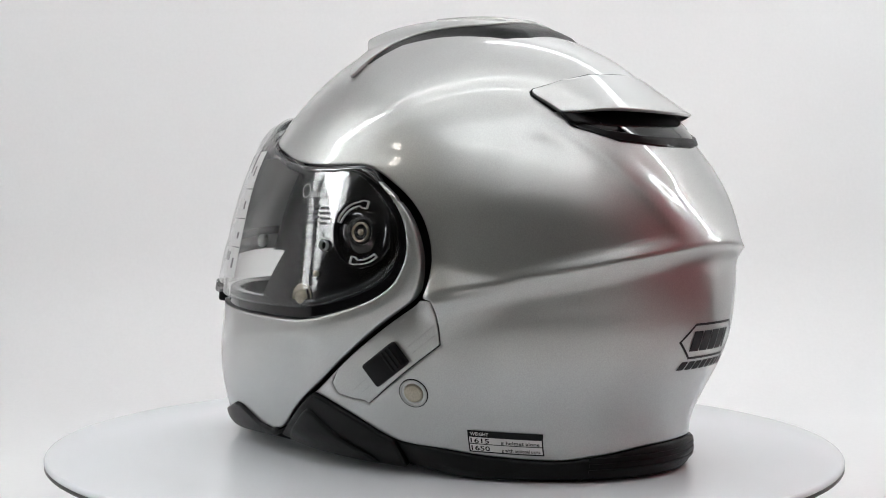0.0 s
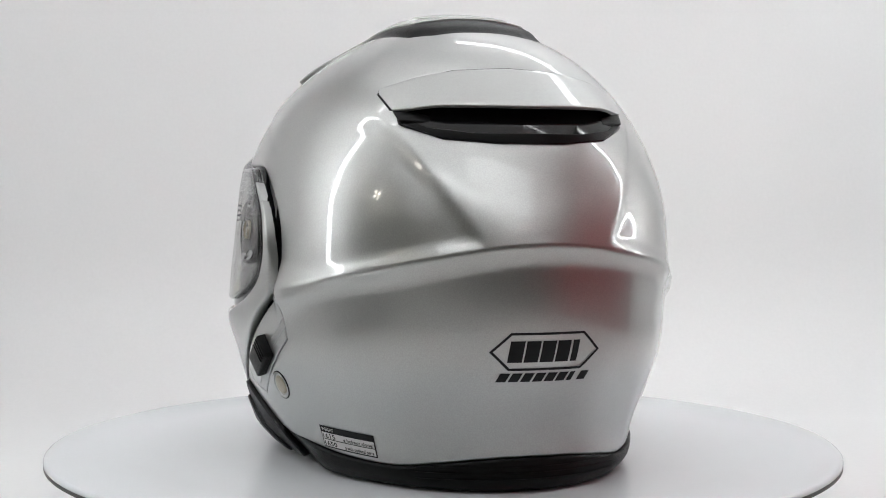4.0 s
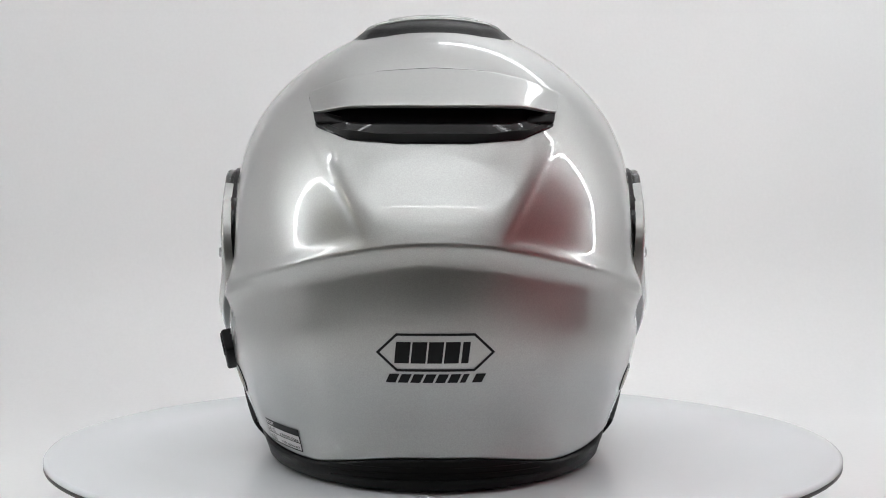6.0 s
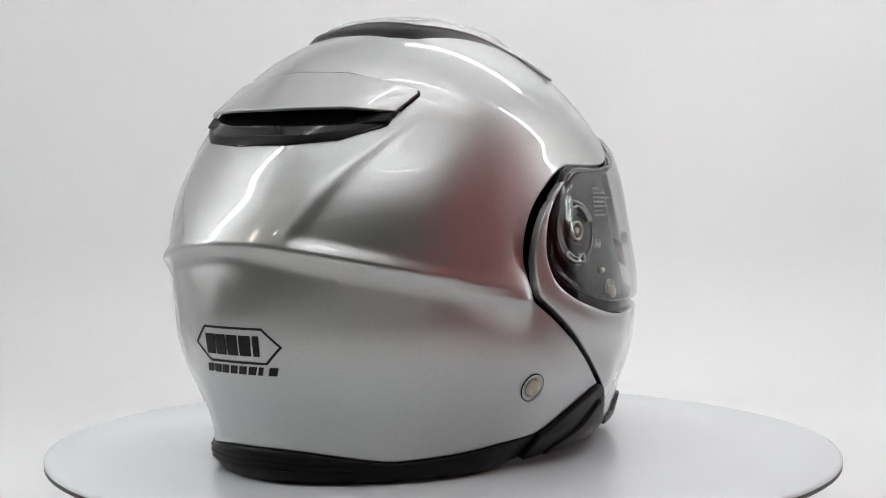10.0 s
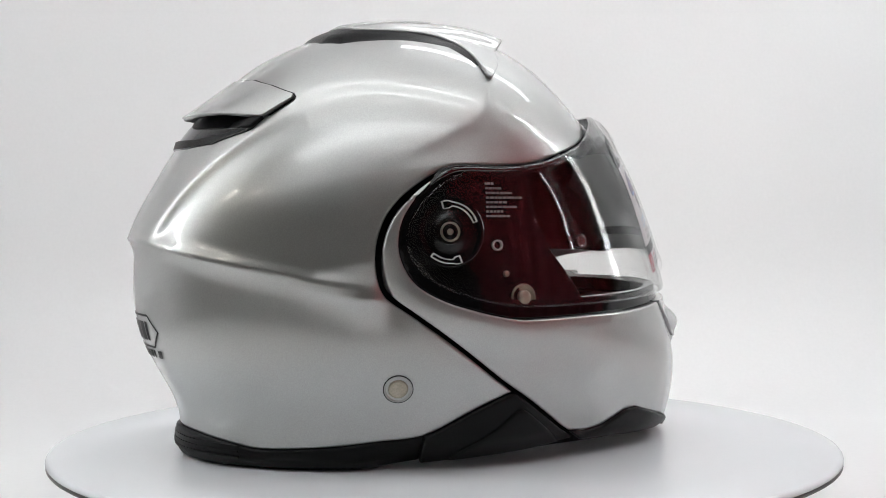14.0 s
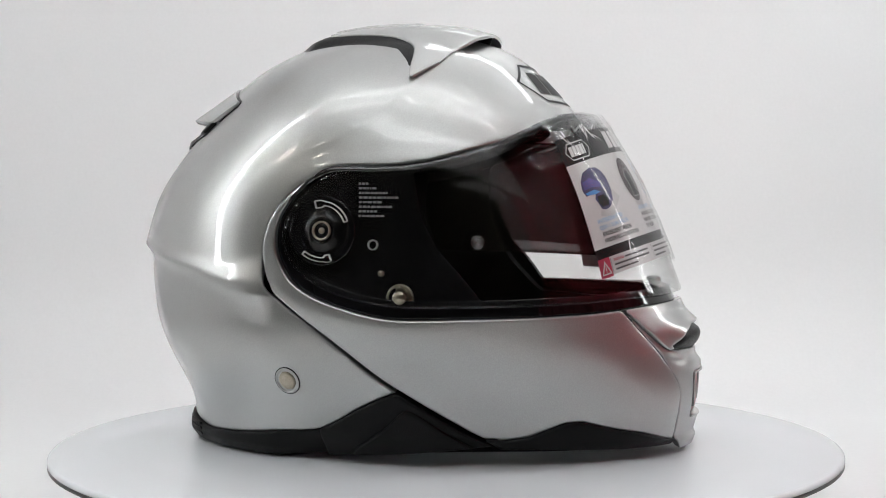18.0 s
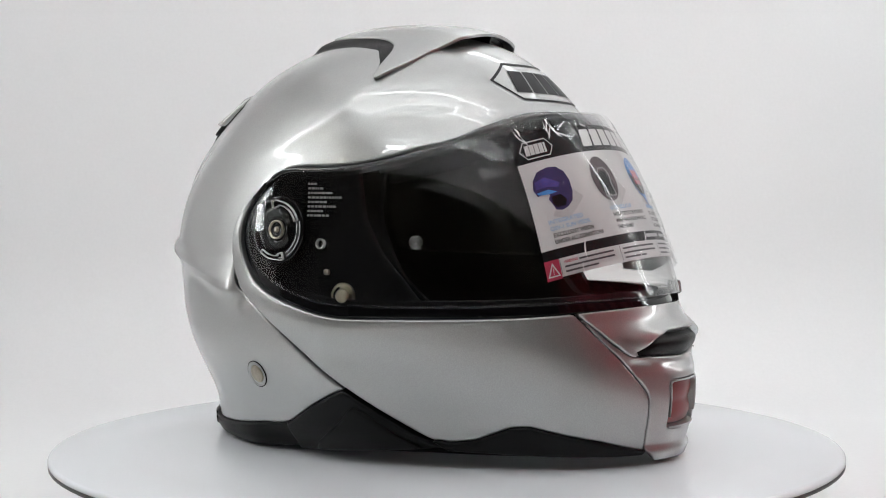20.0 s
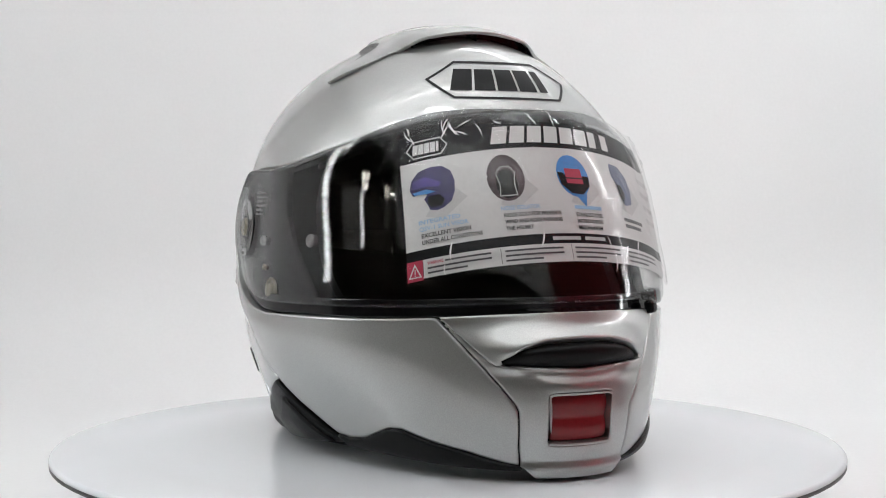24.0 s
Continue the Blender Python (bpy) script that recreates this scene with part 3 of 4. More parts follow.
def visor_pieces():
    edge = within(VISOR_EDGE)
    v, f = cut(*GLASS, both(edge, ahead_of(-0.1)))
    glass = slab("visor", v, f, lambda q: 0.0012 + 0.0034 * side_swell(q) + pod(q), 0.0018, VISOR, HELMET, "clear glossy visor, closed", edge, 0.0015)
    glass.visible_shadow = False
    # dark tinted band along the visor's upper edge
    v, f = cut(*cut(*GLASS, both(edge, lambda q: q[:, 2] - 0.180)), lambda q: 0.0075 - inside(VISOR_EDGE, q[:, 1], q[:, 2]))
    n = v[:, 3:] / (np.linalg.norm(v[:, 3:], axis=1, keepdims=True) + 1e-12)
    band = mesh_object("visor_band", v[:, :3] - 0.0009 * n, f, VISOR_BAND, glass, "dark tinted band along the upper visor edge")
    band.visible_shadow = False
    # black rubber gasket between the visor and the shell
    gasket = both(lambda q: E_EYE(q) + 0.0002, lambda q: 0.0045 - inside(VISOR_EDGE, q[:, 1], q[:, 2]), lambda q: E_FRONT(q) - 0.0004, ahead_of(-0.1))
    slab("gasket", *cut(*FULL, gasket), lambda q: -0.0022 + 0.0038 * side_swell(q) + pod(q), 0.0055, GLOSS_BLACK, HELMET, "glossy black rubber gasket round the visor", gasket, 0.001)
    # glossy bead along the upper edge of the gasket
    rim = both(lambda q: E_FRONT(q) - 0.0010, lambda q: 0.0034 - E_FRONT(q), lambda q: E_EYE(q) - 0.0004, lambda q: q[:, 2] - 0.160)
    v, f = cut(*cut(*FULL, both(lambda q: E_FRONT(q) - 0.0010, lambda q: E_EYE(q) - 0.0004, lambda q: q[:, 2] - 0.160)), lambda q: 0.0034 - E_FRONT(q))
    slab("visor_bead", v, f, lambda q: 0.0012 + 0.0036 * side_swell(q) + pod(q), 0.003, BEAD, HELMET, "glossy black bead along the upper visor edge", rim, 0.0012)
    # black base plates that carry the visor at both sides
    plate_line = np.array([(-0.2, 0.05), (0.060, 0.085), (0.047, 0.098), (0.036, 0.112), (0.022, 0.127), (0.012, 0.145), (0.004, 0.185), (-0.2, 0.2)])
    pl = both(lambda q: E_EYE(q) + 0.001, within(plate_line), lambda q: E_FRONT(q) + 0.001)
    two_sides("base_plate", FULL, pl, lambda q: -0.0060 + 0.0062 * side_swell(q) + pod(q), 0.003, GLOSS_BLACK, HELMET, "black plate behind the visor pivot", edge=pl, radius=0.001)
    # smoked inner sun visor, lowered
    sun = np.array([(0.30, 0.1310), (0.02, 0.1290), (0.006, 0.134), (0.0, 0.152), (0.004, 0.190), (0.02, 0.205), (0.30, 0.205)])
    v, f = cut(*GLASS, within(sun))
    n = v[:, 3:] / (np.linalg.norm(v[:, 3:], axis=1, keepdims=True) + 1e-12)
    s = mesh_object("sun_visor", v[:, :3] - 0.026 * n, f, SMOKE, HELMET, "dark smoked inner sun visor, lowered")
    rim = both(within(sun), lambda q: 0.0016 - inside(sun, q[:, 1], q[:, 2]))
    e = slab("sun_visor_edge", *cut(*GLASS, rim), -0.0255, 0.0018, SMOKE, s, "rounded edge of the sun visor")
    e.visible_shadow = False
    s.visible_shadow = False
    return glass


def lining():
    hole = np.array([(0.30, 0.21), (0.30, 0.090), (0.055, 0.090), (0.045, 0.100), (0.030, 0.115), (0.020, 0.130), (0.012, 0.150), (0.015, 0.185), (0.04, 0.21)])
    field = both(without(hole), lambda v: v[:, 2] - 0.004)
    slab("lining", *cut(*sheet(120, 60), field), lambda v: -0.009 - 0.012 * (v[:, 1] < 0.1) * soft((v[:, 2] - 0.02) / 0.03), 0.006, FABRIC, HELMET, "black cloth lining and cheek pads")


def foot_trim():
    rear = both(below(SHELL_FOOT, -0.0004), lambda v: -E_FRONT(v) - 0.0008, above(SKIRT_FOOT))
    back = both(rear, lambda v: -0.052 - v[:, 1])
    trim_lift = lambda v: (0.0020 - 0.003 * (1 - soft(v[:, 2] / 0.008))) * soft((-0.052 - v[:, 1]) / 0.04) + (0.0006 - 0.010 * (1 - soft((v[:, 2] + 0.002) / 0.028))) * (1 - soft((-0.052 - v[:, 1]) / 0.04))
    trim = slab("edge_trim", *cut(*FULL, back), trim_lift, 0.0055, RUBBER, HELMET, "black rubber edge trim along the rear", back, 0.0016)
    for z in (0.0062, 0.0094, 0.0126):
        band = cut(*cut(*FULL, lambda v, z=z: v[:, 2] - z + 0.0008), lambda v, z=z: z + 0.0008 - v[:, 2])
        slab("trim_rib", *cut(*band, lambda v: np.minimum(0.056 - np.abs(v[:, 0]), -0.05 - v[:, 1])), lambda v: trim_lift(v) + 0.0007, 0.0012, RUBBER, trim)
    side = both(rear, lambda v: v[:, 1] + 0.0524)
    two_sides("side_skirt", FULL, side, lambda v: 0.0024 - 0.008 * (1 - soft((v[:, 2] + 0.002) / 0.024)), 0.005, BLACK, HELMET, "black plastic side skirt", edge=side, radius=0.0016)
    inset = rounded([(-0.036, 0.0035), (-0.010, 0.0250), (0.0, 0.0345), (0.006, 0.0345), (0.017, 0.0265), (0.042, 0.006), (0.036, 0.0020), (0.0, 0.0020)], 3)
    two_sides("skirt_panel", FULL, both(within(inset), above(SKIRT_FOOT, 0.0008)), lambda v: 0.0042 - 0.008 * (1 - soft((v[:, 2] + 0.002) / 0.024)), 0.004, BLACK, HELMET, "black raised panel of the side skirt", edge=both(within(inset), above(SKIRT_FOOT, 0.0008)), radius=0.0018)
    chin = both(below(CHIN_FOOT, -0.0004), lambda v: E_FRONT(v) - 0.001, lambda v: 0.153 - v[:, 1] + 0 * v[:, 0], above(SKIRT_FOOT), lambda v: np.abs(v[:, 0]) - 0.030)
    two_sides("chin_skirt", FULL, chin, lambda v: 0.0030 - 0.008 * (1 - soft((v[:, 2] + 0.004) / 0.018)), 0.006, BLACK, HELMET, "black plastic skirt under the chin bar", edge=chin, radius=0.0014)


helmet_shell()
chin_pieces()
visor_pieces()
lining()
foot_trim()


# ---- vents on the crown and at the rear ----
def behind(v):
    return -0.05 - v[:, 1]


def region(outline, plane, gate):
    i, j = ("xyz".index(k) for k in plane)
    return lambda v: np.minimum(inside(outline, v[:, i], v[:, j]), gate(v))


def rear_vent():
    cap = region(mirrored([(0, 0.2268), (0.030, 0.2253), (0.050, 0.2208), (0.0675, 0.2152), (0.0690, 0.2125), (0.0652, 0.2016), (0.040, 0.2000), (0, 0.1996)]), "xz", behind)
    rise = lambda v: 0.0014 + 0.0074 * np.clip((0.2268 - v[:, 2]) / 0.0265, 0, 1) ** 1.3 * (1 - 0.70 * soft((np.abs(v[:, 0]) - 0.040) / 0.028))
    body = slab("rear_vent", *cut(*FULL, cap), rise, 0.0016, SILVER, HELMET, "silver rear vent spoiler over a wide black outlet", cap, 0.0006)
    v, f = cut(*cut(*FULL, lambda q: cap(q) + 0.0009), lambda q: 0.0002 - cap(q))
    slab("vent_seam", *cut(v, f, lambda q: q[:, 2] - 0.2035), 0.0004, 0.0012, BLACK, body, "thin dark seam round the vent spoiler")
    # black outlet: back of the slot, lower lip, end blocks, middle fin
    well = region(mirrored([(0, 0.2070), (0.050, 0.2070), (0.0640, 0.2030), (0.0640, 0.2010), (0.0635, 0.1945), (0.046, 0.1872), (0.018, 0.1848), (0, 0.1848)]), "xz", behind)
    slab("outlet_well", *cut(*FULL, well), 0.0009, 0.002, GLOSS_BLACK, body, "black outlet of the rear vent", well, 0.0006)
    low = lambda x: np.interp(np.abs(x), [0, 0.018, 0.046, 0.0635, 0.068], [0.1848, 0.1848, 0.1872, 0.1945, 0.199])
    high = lambda x: np.interp(np.abs(x), [0, 0.030, 0.050, 0.0648, 0.068], [0.1895, 0.1895, 0.1925, 0.1995, 0.2015])
    lip = lambda v: np.min([high(v[:, 0]) - v[:, 2], v[:, 2] - low(v[:, 0]), 0.0648 - np.abs(v[:, 0]), behind(v)], axis=0)
    slab("outlet_lip", *cut(*FULL, lip), lambda v: 0.0008 + 0.0018 * np.clip((v[:, 2] - low(v[:, 0])) / (high(v[:, 0]) - low(v[:, 0]) + 1e-9), 0, 1) * (1 - 0.85 * soft((np.abs(v[:, 0]) - 0.038) / 0.026)), 0.0022, BLACK, body, "black lower lip of the outlet", lip, 0.0008)
    for sign in (1, -1):
        tri = np.array([(sign * 0.0655, 0.2030), (sign * 0.049, 0.2000), (sign * 0.049, 0.1960), (sign * 0.0640, 0.1960)])
        field = region(tri, "xz", behind)
        slab("outlet_end", *cut(*FULL, field), lambda v: 0.0010 + 0.0018 * soft((np.abs(v[:, 0]) - 0.049) / 0.013), 0.003, BLACK, body, "", field, 0.0008)
    fin = region(np.array([(-0.0007, 0.2040), (0.0007, 0.2040), (0.0007, 0.1905), (-0.0007, 0.1905)]), "xz", behind)
    slab("outlet_fin", *cut(*FULL, fin), 0.0066, 0.006, GLOSS_BLACK, body)
    return body


def top_vent():
    up = lambda v: v[:, 2] - 0.205
    black = region(mirrored([(0, -0.0925), (0.028, -0.0905), (0.042, -0.0815), (0.0485, -0.062), (0.0535, -0.040), (0.0600, -0.019), (0.072, -0.0100), (0.078, -0.0070), (0.070, 0.002), (0.050, 0.012), (0.036, 0.018), (0, 0.020)]), "xy", up)
    # the scoop is an arch: level over the middle, steep at its sides, then thin wings that lie on the shell
    arch = lambda v: 1 - soft((np.abs(v[:, 0]) - 0.031) / 0.020)
    scoop = lambda v: 0.0015 + (0.0034 + 0.0020 * soft((v[:, 1] + 0.035) / 0.060)) * arch(v) * soft((v[:, 1] + 0.100) / 0.030) + 0.0012 * soft((np.abs(v[:, 0]) - 0.060) / 0.022)
    base = slab("top_vent", *cut(*FULL, black), lambda v: (scoop(v) - 0.0010) * soft(black(v) / 0.008), 0.003, BLACK, HELMET, "black crown vent base under a silver scoop", black, 0.0014)
    cap = region(rounded(mirrored([(0, 0.0298), (0.018, 0.0292), (0.030, 0.0268), (0.040, 0.0220), (0.050, 0.0160), (0.0625, 0.0122), (0.0735, 0.0070), (0.0850, -0.0010), (0.0858, -0.0040), (0.0790, -0.0052), (0.066, -0.0065), (0.056, -0.0090), (0.0490, -0.0150), (0.0440, -0.026), (0.0400, -0.048), (0.0350, -0.064), (0.028, -0.0695), (0, -0.071)]), 3), "xy", up)
    slab("scoop", *cut(*FULL, cap), scoop, 0.0014, SILVER, base, "silver scoop of the crown vent", cap, 0.0008)
    # sliding shutter on the rear half of the scoop
    slide = region(mirrored([(0, -0.014), (0.020, -0.015), (0.023, -0.022), (0.026, -0.060), (0.022, -0.0675), (0, -0.069)]), "xy", up)
    slab("shutter", *cut(*FULL, slide), lambda v: scoop(v) + 0.0007, 0.002, SILVER, base, "silver sliding shutter", slide, 0.001)
    # dark throat behind the mouth, with upright fins
    throat = region(mirrored([(0, 0.0205), (0.029, 0.0190), (0.041, 0.0150), (0.046, 0.010), (0.036, 0.000), (0, 0.000)]), "xy", up)
    slab("throat", *cut(*FULL, throat), lambda v: scoop(v) - 0.0011, 0.008, GLOSS_BLACK, base, "black throat of the vent")
    for x, y in ((-0.0395, 0.0205), (0.0, 0.0285), (0.0395, 0.0205)):
        fin = region(np.array([(x - 0.0006, y), (x + 0.0006, y), (x + 0.0006, 0.010), (x - 0.0006, 0.010)]), "xy", up)
        slab("fin", *cut(*FULL, fin), lambda v: scoop(v) - 0.001, 0.0075, BLACK, base)
    return base


rear_vent()
top_vent()


# ---- printed marks that follow the surface ----
def on_surface(psi0, z0, u, v, lift, visor=False, skew=0.0):
    """Points at u metres along and v metres up from (psi0, z0), lifted off the surface."""
    e = 1e-3
    form = lambda p, z: outer(np.asarray(p, float), np.asarray(z, float), visor)
    per_psi = np.linalg.norm(form(psi0 + e, z0) - form(psi0 - e, z0)) / (2 * e)
    per_z = np.linalg.norm(form(psi0, z0 + e) - form(psi0, z0 - e)) / (2 * e)
    psi = psi0 + np.asarray(u) / per_psi
    z = z0 + np.asarray(v) / per_z + skew * np.asarray(u)
    p = form(psi, z)
    n = np.cross(form(psi + e, z) - form(psi - e, z), form(psi, z + e) - form(psi, z - e))
    n /= np.linalg.norm(n, axis=-1, keepdims=True)
    if callable(lift):
        lift = lift(p)[:, None]
    return p + n * lift


def bar_mesh(bars, step=0.004):
    """Flat four-cornered pieces, each cut into small cells. A bar: four (u, v) corners."""
    verts, faces = [], []
    for q in bars:
        q = np.array(q, float)
        n = max(1, int(np.ceil(max(np.hypot(*(q[1] - q[0])), np.hypot(*(q[2] - q[3]))) / step)))
        m = max(1, int(np.ceil(max(np.hypot(*(q[3] - q[0])), np.hypot(*(q[2] - q[1]))) / step)))
        o = len(verts)
        for j in range(m + 1):
            for i in range(n + 1):
                a, b = i / n, j / m
                verts.append((1 - a) * (1 - b) * q[0] + a * (1 - b) * q[1] + a * b * q[2] + (1 - a) * b * q[3])
        for j in range(m):
            for i in range(n):
                k = o + j * (n + 1) + i
                faces.append((k, k + 1, k + n + 2, k + n + 1))
    return np.array(verts), faces


def loop_bars(points, width):
    """A closed line of even width as bars with mitred corners."""
    p = np.array(points, float)
    d = np.roll(p, -1, 0) - p
    nrm = np.stack([-d[:, 1], d[:, 0]], 1) / np.linalg.norm(d, axis=1, keepdims=True)
    prev = np.roll(nrm, 1, 0)
    mit = (nrm + prev) / (1 + (nrm * prev).sum(1, keepdims=True))
    a, b = p + mit * width / 2, p - mit * width / 2
    n = len(p)
    return [(b[i], b[(i + 1) % n], a[(i + 1) % n], a[i]) for i in range(n)]


def rect(u0, v0, u1, v1, lean=0.0):
    return [(u0, v0), (u1, v0), (u1 + lean, v1), (u0 + lean, v1)]


def mark(name, bars, mat, parent, psi0, z0, lift, label="", visor=False, skew=0.0, place=None, step=0.004):
    verts, faces = bar_mesh(bars, step)
    p = place(verts[:, 0], verts[:, 1], lift) if place else on_surface(psi0, z0, verts[:, 0], verts[:, 1], lift, visor, skew)
    return mesh_object(name, p, faces, mat, parent, label)


def lettering(text, size, width=None):
    """Flat letters: points and faces, with the left end of the base line at (0, 0)."""
    cu = bpy.data.curves.new("letters", "FONT")
    cu.body, cu.size, cu.resolution_u, cu.offset = text, size, 2, size * 0.018
    ob = new("letters", cu)
    me = bpy.data.meshes.new_from_object(ob.evaluated_get(bpy.context.evaluated_depsgraph_get()))
    v = np.array([(p.co.x, p.co.y) for p in me.vertices])
    f = [tuple(q.vertices) for q in me.polygons]
    bpy.data.objects.remove(ob)
    bpy.data.curves.remove(cu)
    bpy.data.meshes.remove(me)
    if width:
        v[:, 0] = (v[:, 0] - v[:, 0].min()) * width / (v[:, 0].max() - v[:, 0].min())
    return v, f


def words(name, text, size, width, mat, parent, u, v, place, lift):
    p, f = lettering(text, size, width)
    return mesh_object(name, place(p[:, 0] + u, p[:, 1] + v, lift), f, mat, parent)


def badge(parent, psi0, z0, w, h, mat, line, lift, visor=False, place=None, fill=None):
    """Six-sided maker's badge: an outline round five plain blocks."""
    hexa = [(-w / 2, 0), (-w * 0.335, h / 2), (w * 0.335, h / 2), (w / 2, 0), (w * 0.335, -h / 2), (-w * 0.335, -h / 2)]
    if fill:
        mark("badge_ground", [[hexa[0], hexa[5], hexa[4], hexa[3]], [hexa[0], hexa[3], hexa[2], hexa[1]]], fill, parent, psi0, z0, lift - 0.0001, "", visor, 0, place)
    mark("badge_outline", loop_bars(hexa, line), mat, parent, psi0, z0, lift, "", visor, 0, place)
    k = w * 0.127
    blocks = []
    for i in range(5):
        u = (i - 2) * w * 0.142
        ww = k * (0.5 if i == 4 else 1)
        if i == 4:
            u -= k * 0.2
        blocks.append(rect(u - ww / 2 - h * 0.03, -h * 0.30, u + ww / 2 - h * 0.03, h * 0.30, h * 0.06))
    for b in blocks:
        mark("badge_block", [b], mat, parent, psi0, z0, lift, "", visor, 0, place)


badge(HELMET, 0.0, 0.0776, 0.0600, 0.0195, INK, 0.00135, 0.0003)
for i in range(8):
    mark("model_bar", [rect(-0.0255 + i * 0.0064, -0.0026, -0.0255 + i * 0.0064 + (0.0052 if i != 6 else 0.0030), 0.0026, 0.0022)], INK, HELMET, -0.004, 0.0638, 0.0003)
badge(HELMET, math.pi, 0.2268, 0.0960, 0.0310, INK, 0.0018, 0.0003)


def weight_label():
    place = lambda u, v, lift: on_surface(-0.872, 0.0222, u, v - 0.05 * np.asarray(u), lift)
    plate = mark("weight_label", [rect(-0.0206, -0.0066, 0.0206, 0.0066)], INK, HELMET, 0, 0, 0.0003, "black and white weight label", place=place)
    mark("label_field", [rect(-0.0198, -0.0012, 0.0198, 0.0026)], PAPER, plate, 0, 0, 0.0005, place=place)
    mark("label_field", [rect(-0.0198, -0.0058, 0.0198, -0.0017)], PAPER, plate, 0, 0, 0.0005, place=place)
    words("label_words", "WEIGHT", 0.0028, 0.0098, PAPER, plate, -0.0192, 0.0036, place, 0.0005)
    for t, w, u, v in (("1615", 0.0100, -0.0192, -0.0008), ("g helmet alone", 0.0215, -0.0030, -0.0008), ("1650", 0.0100, -0.0192, -0.0053), ("g with optional parts", 0.0215, -0.0030, -0.0053)):
        words("label_words", t, 0.0040 if t[0] == "1" else 0.0030, w, INK, plate, u, v, place, 0.0006)


weight_label()


# ---- fittings ----
def facing(p, n, spin=0.0):
    """A pose at p whose z axis points along n."""
    m = Vector(n).to_track_quat("Z", "Y").to_matrix().to_4x4()
    return Matrix.Translation(Vector(p)) @ m @ pose(0, 0, 0, 0, 0, spin)


def at_side(y, z, sign, lift=0.0):
    """Point and normal of the outer form at the side."""
    lo, hi = 0.02, math.pi - 0.02
    for _ in range(40):
        md = (lo + hi) / 2
        if outer(np.array(md), np.array(z))[1] < y:
            lo = md
        else:
            hi = md
    psi = sign * lo
    lift = lift + pod(np.array([[0, y, z]]))[0]
    return on_surface(psi, z, np.array([0.0]), np.array([0.0]), lift)[0], on_surface(psi, z, np.array([0.0]), np.array([0.0]), 1.0)[0] - on_surface(psi, z, np.array([0.0]), np.array([0.0]), 0.0)[0]


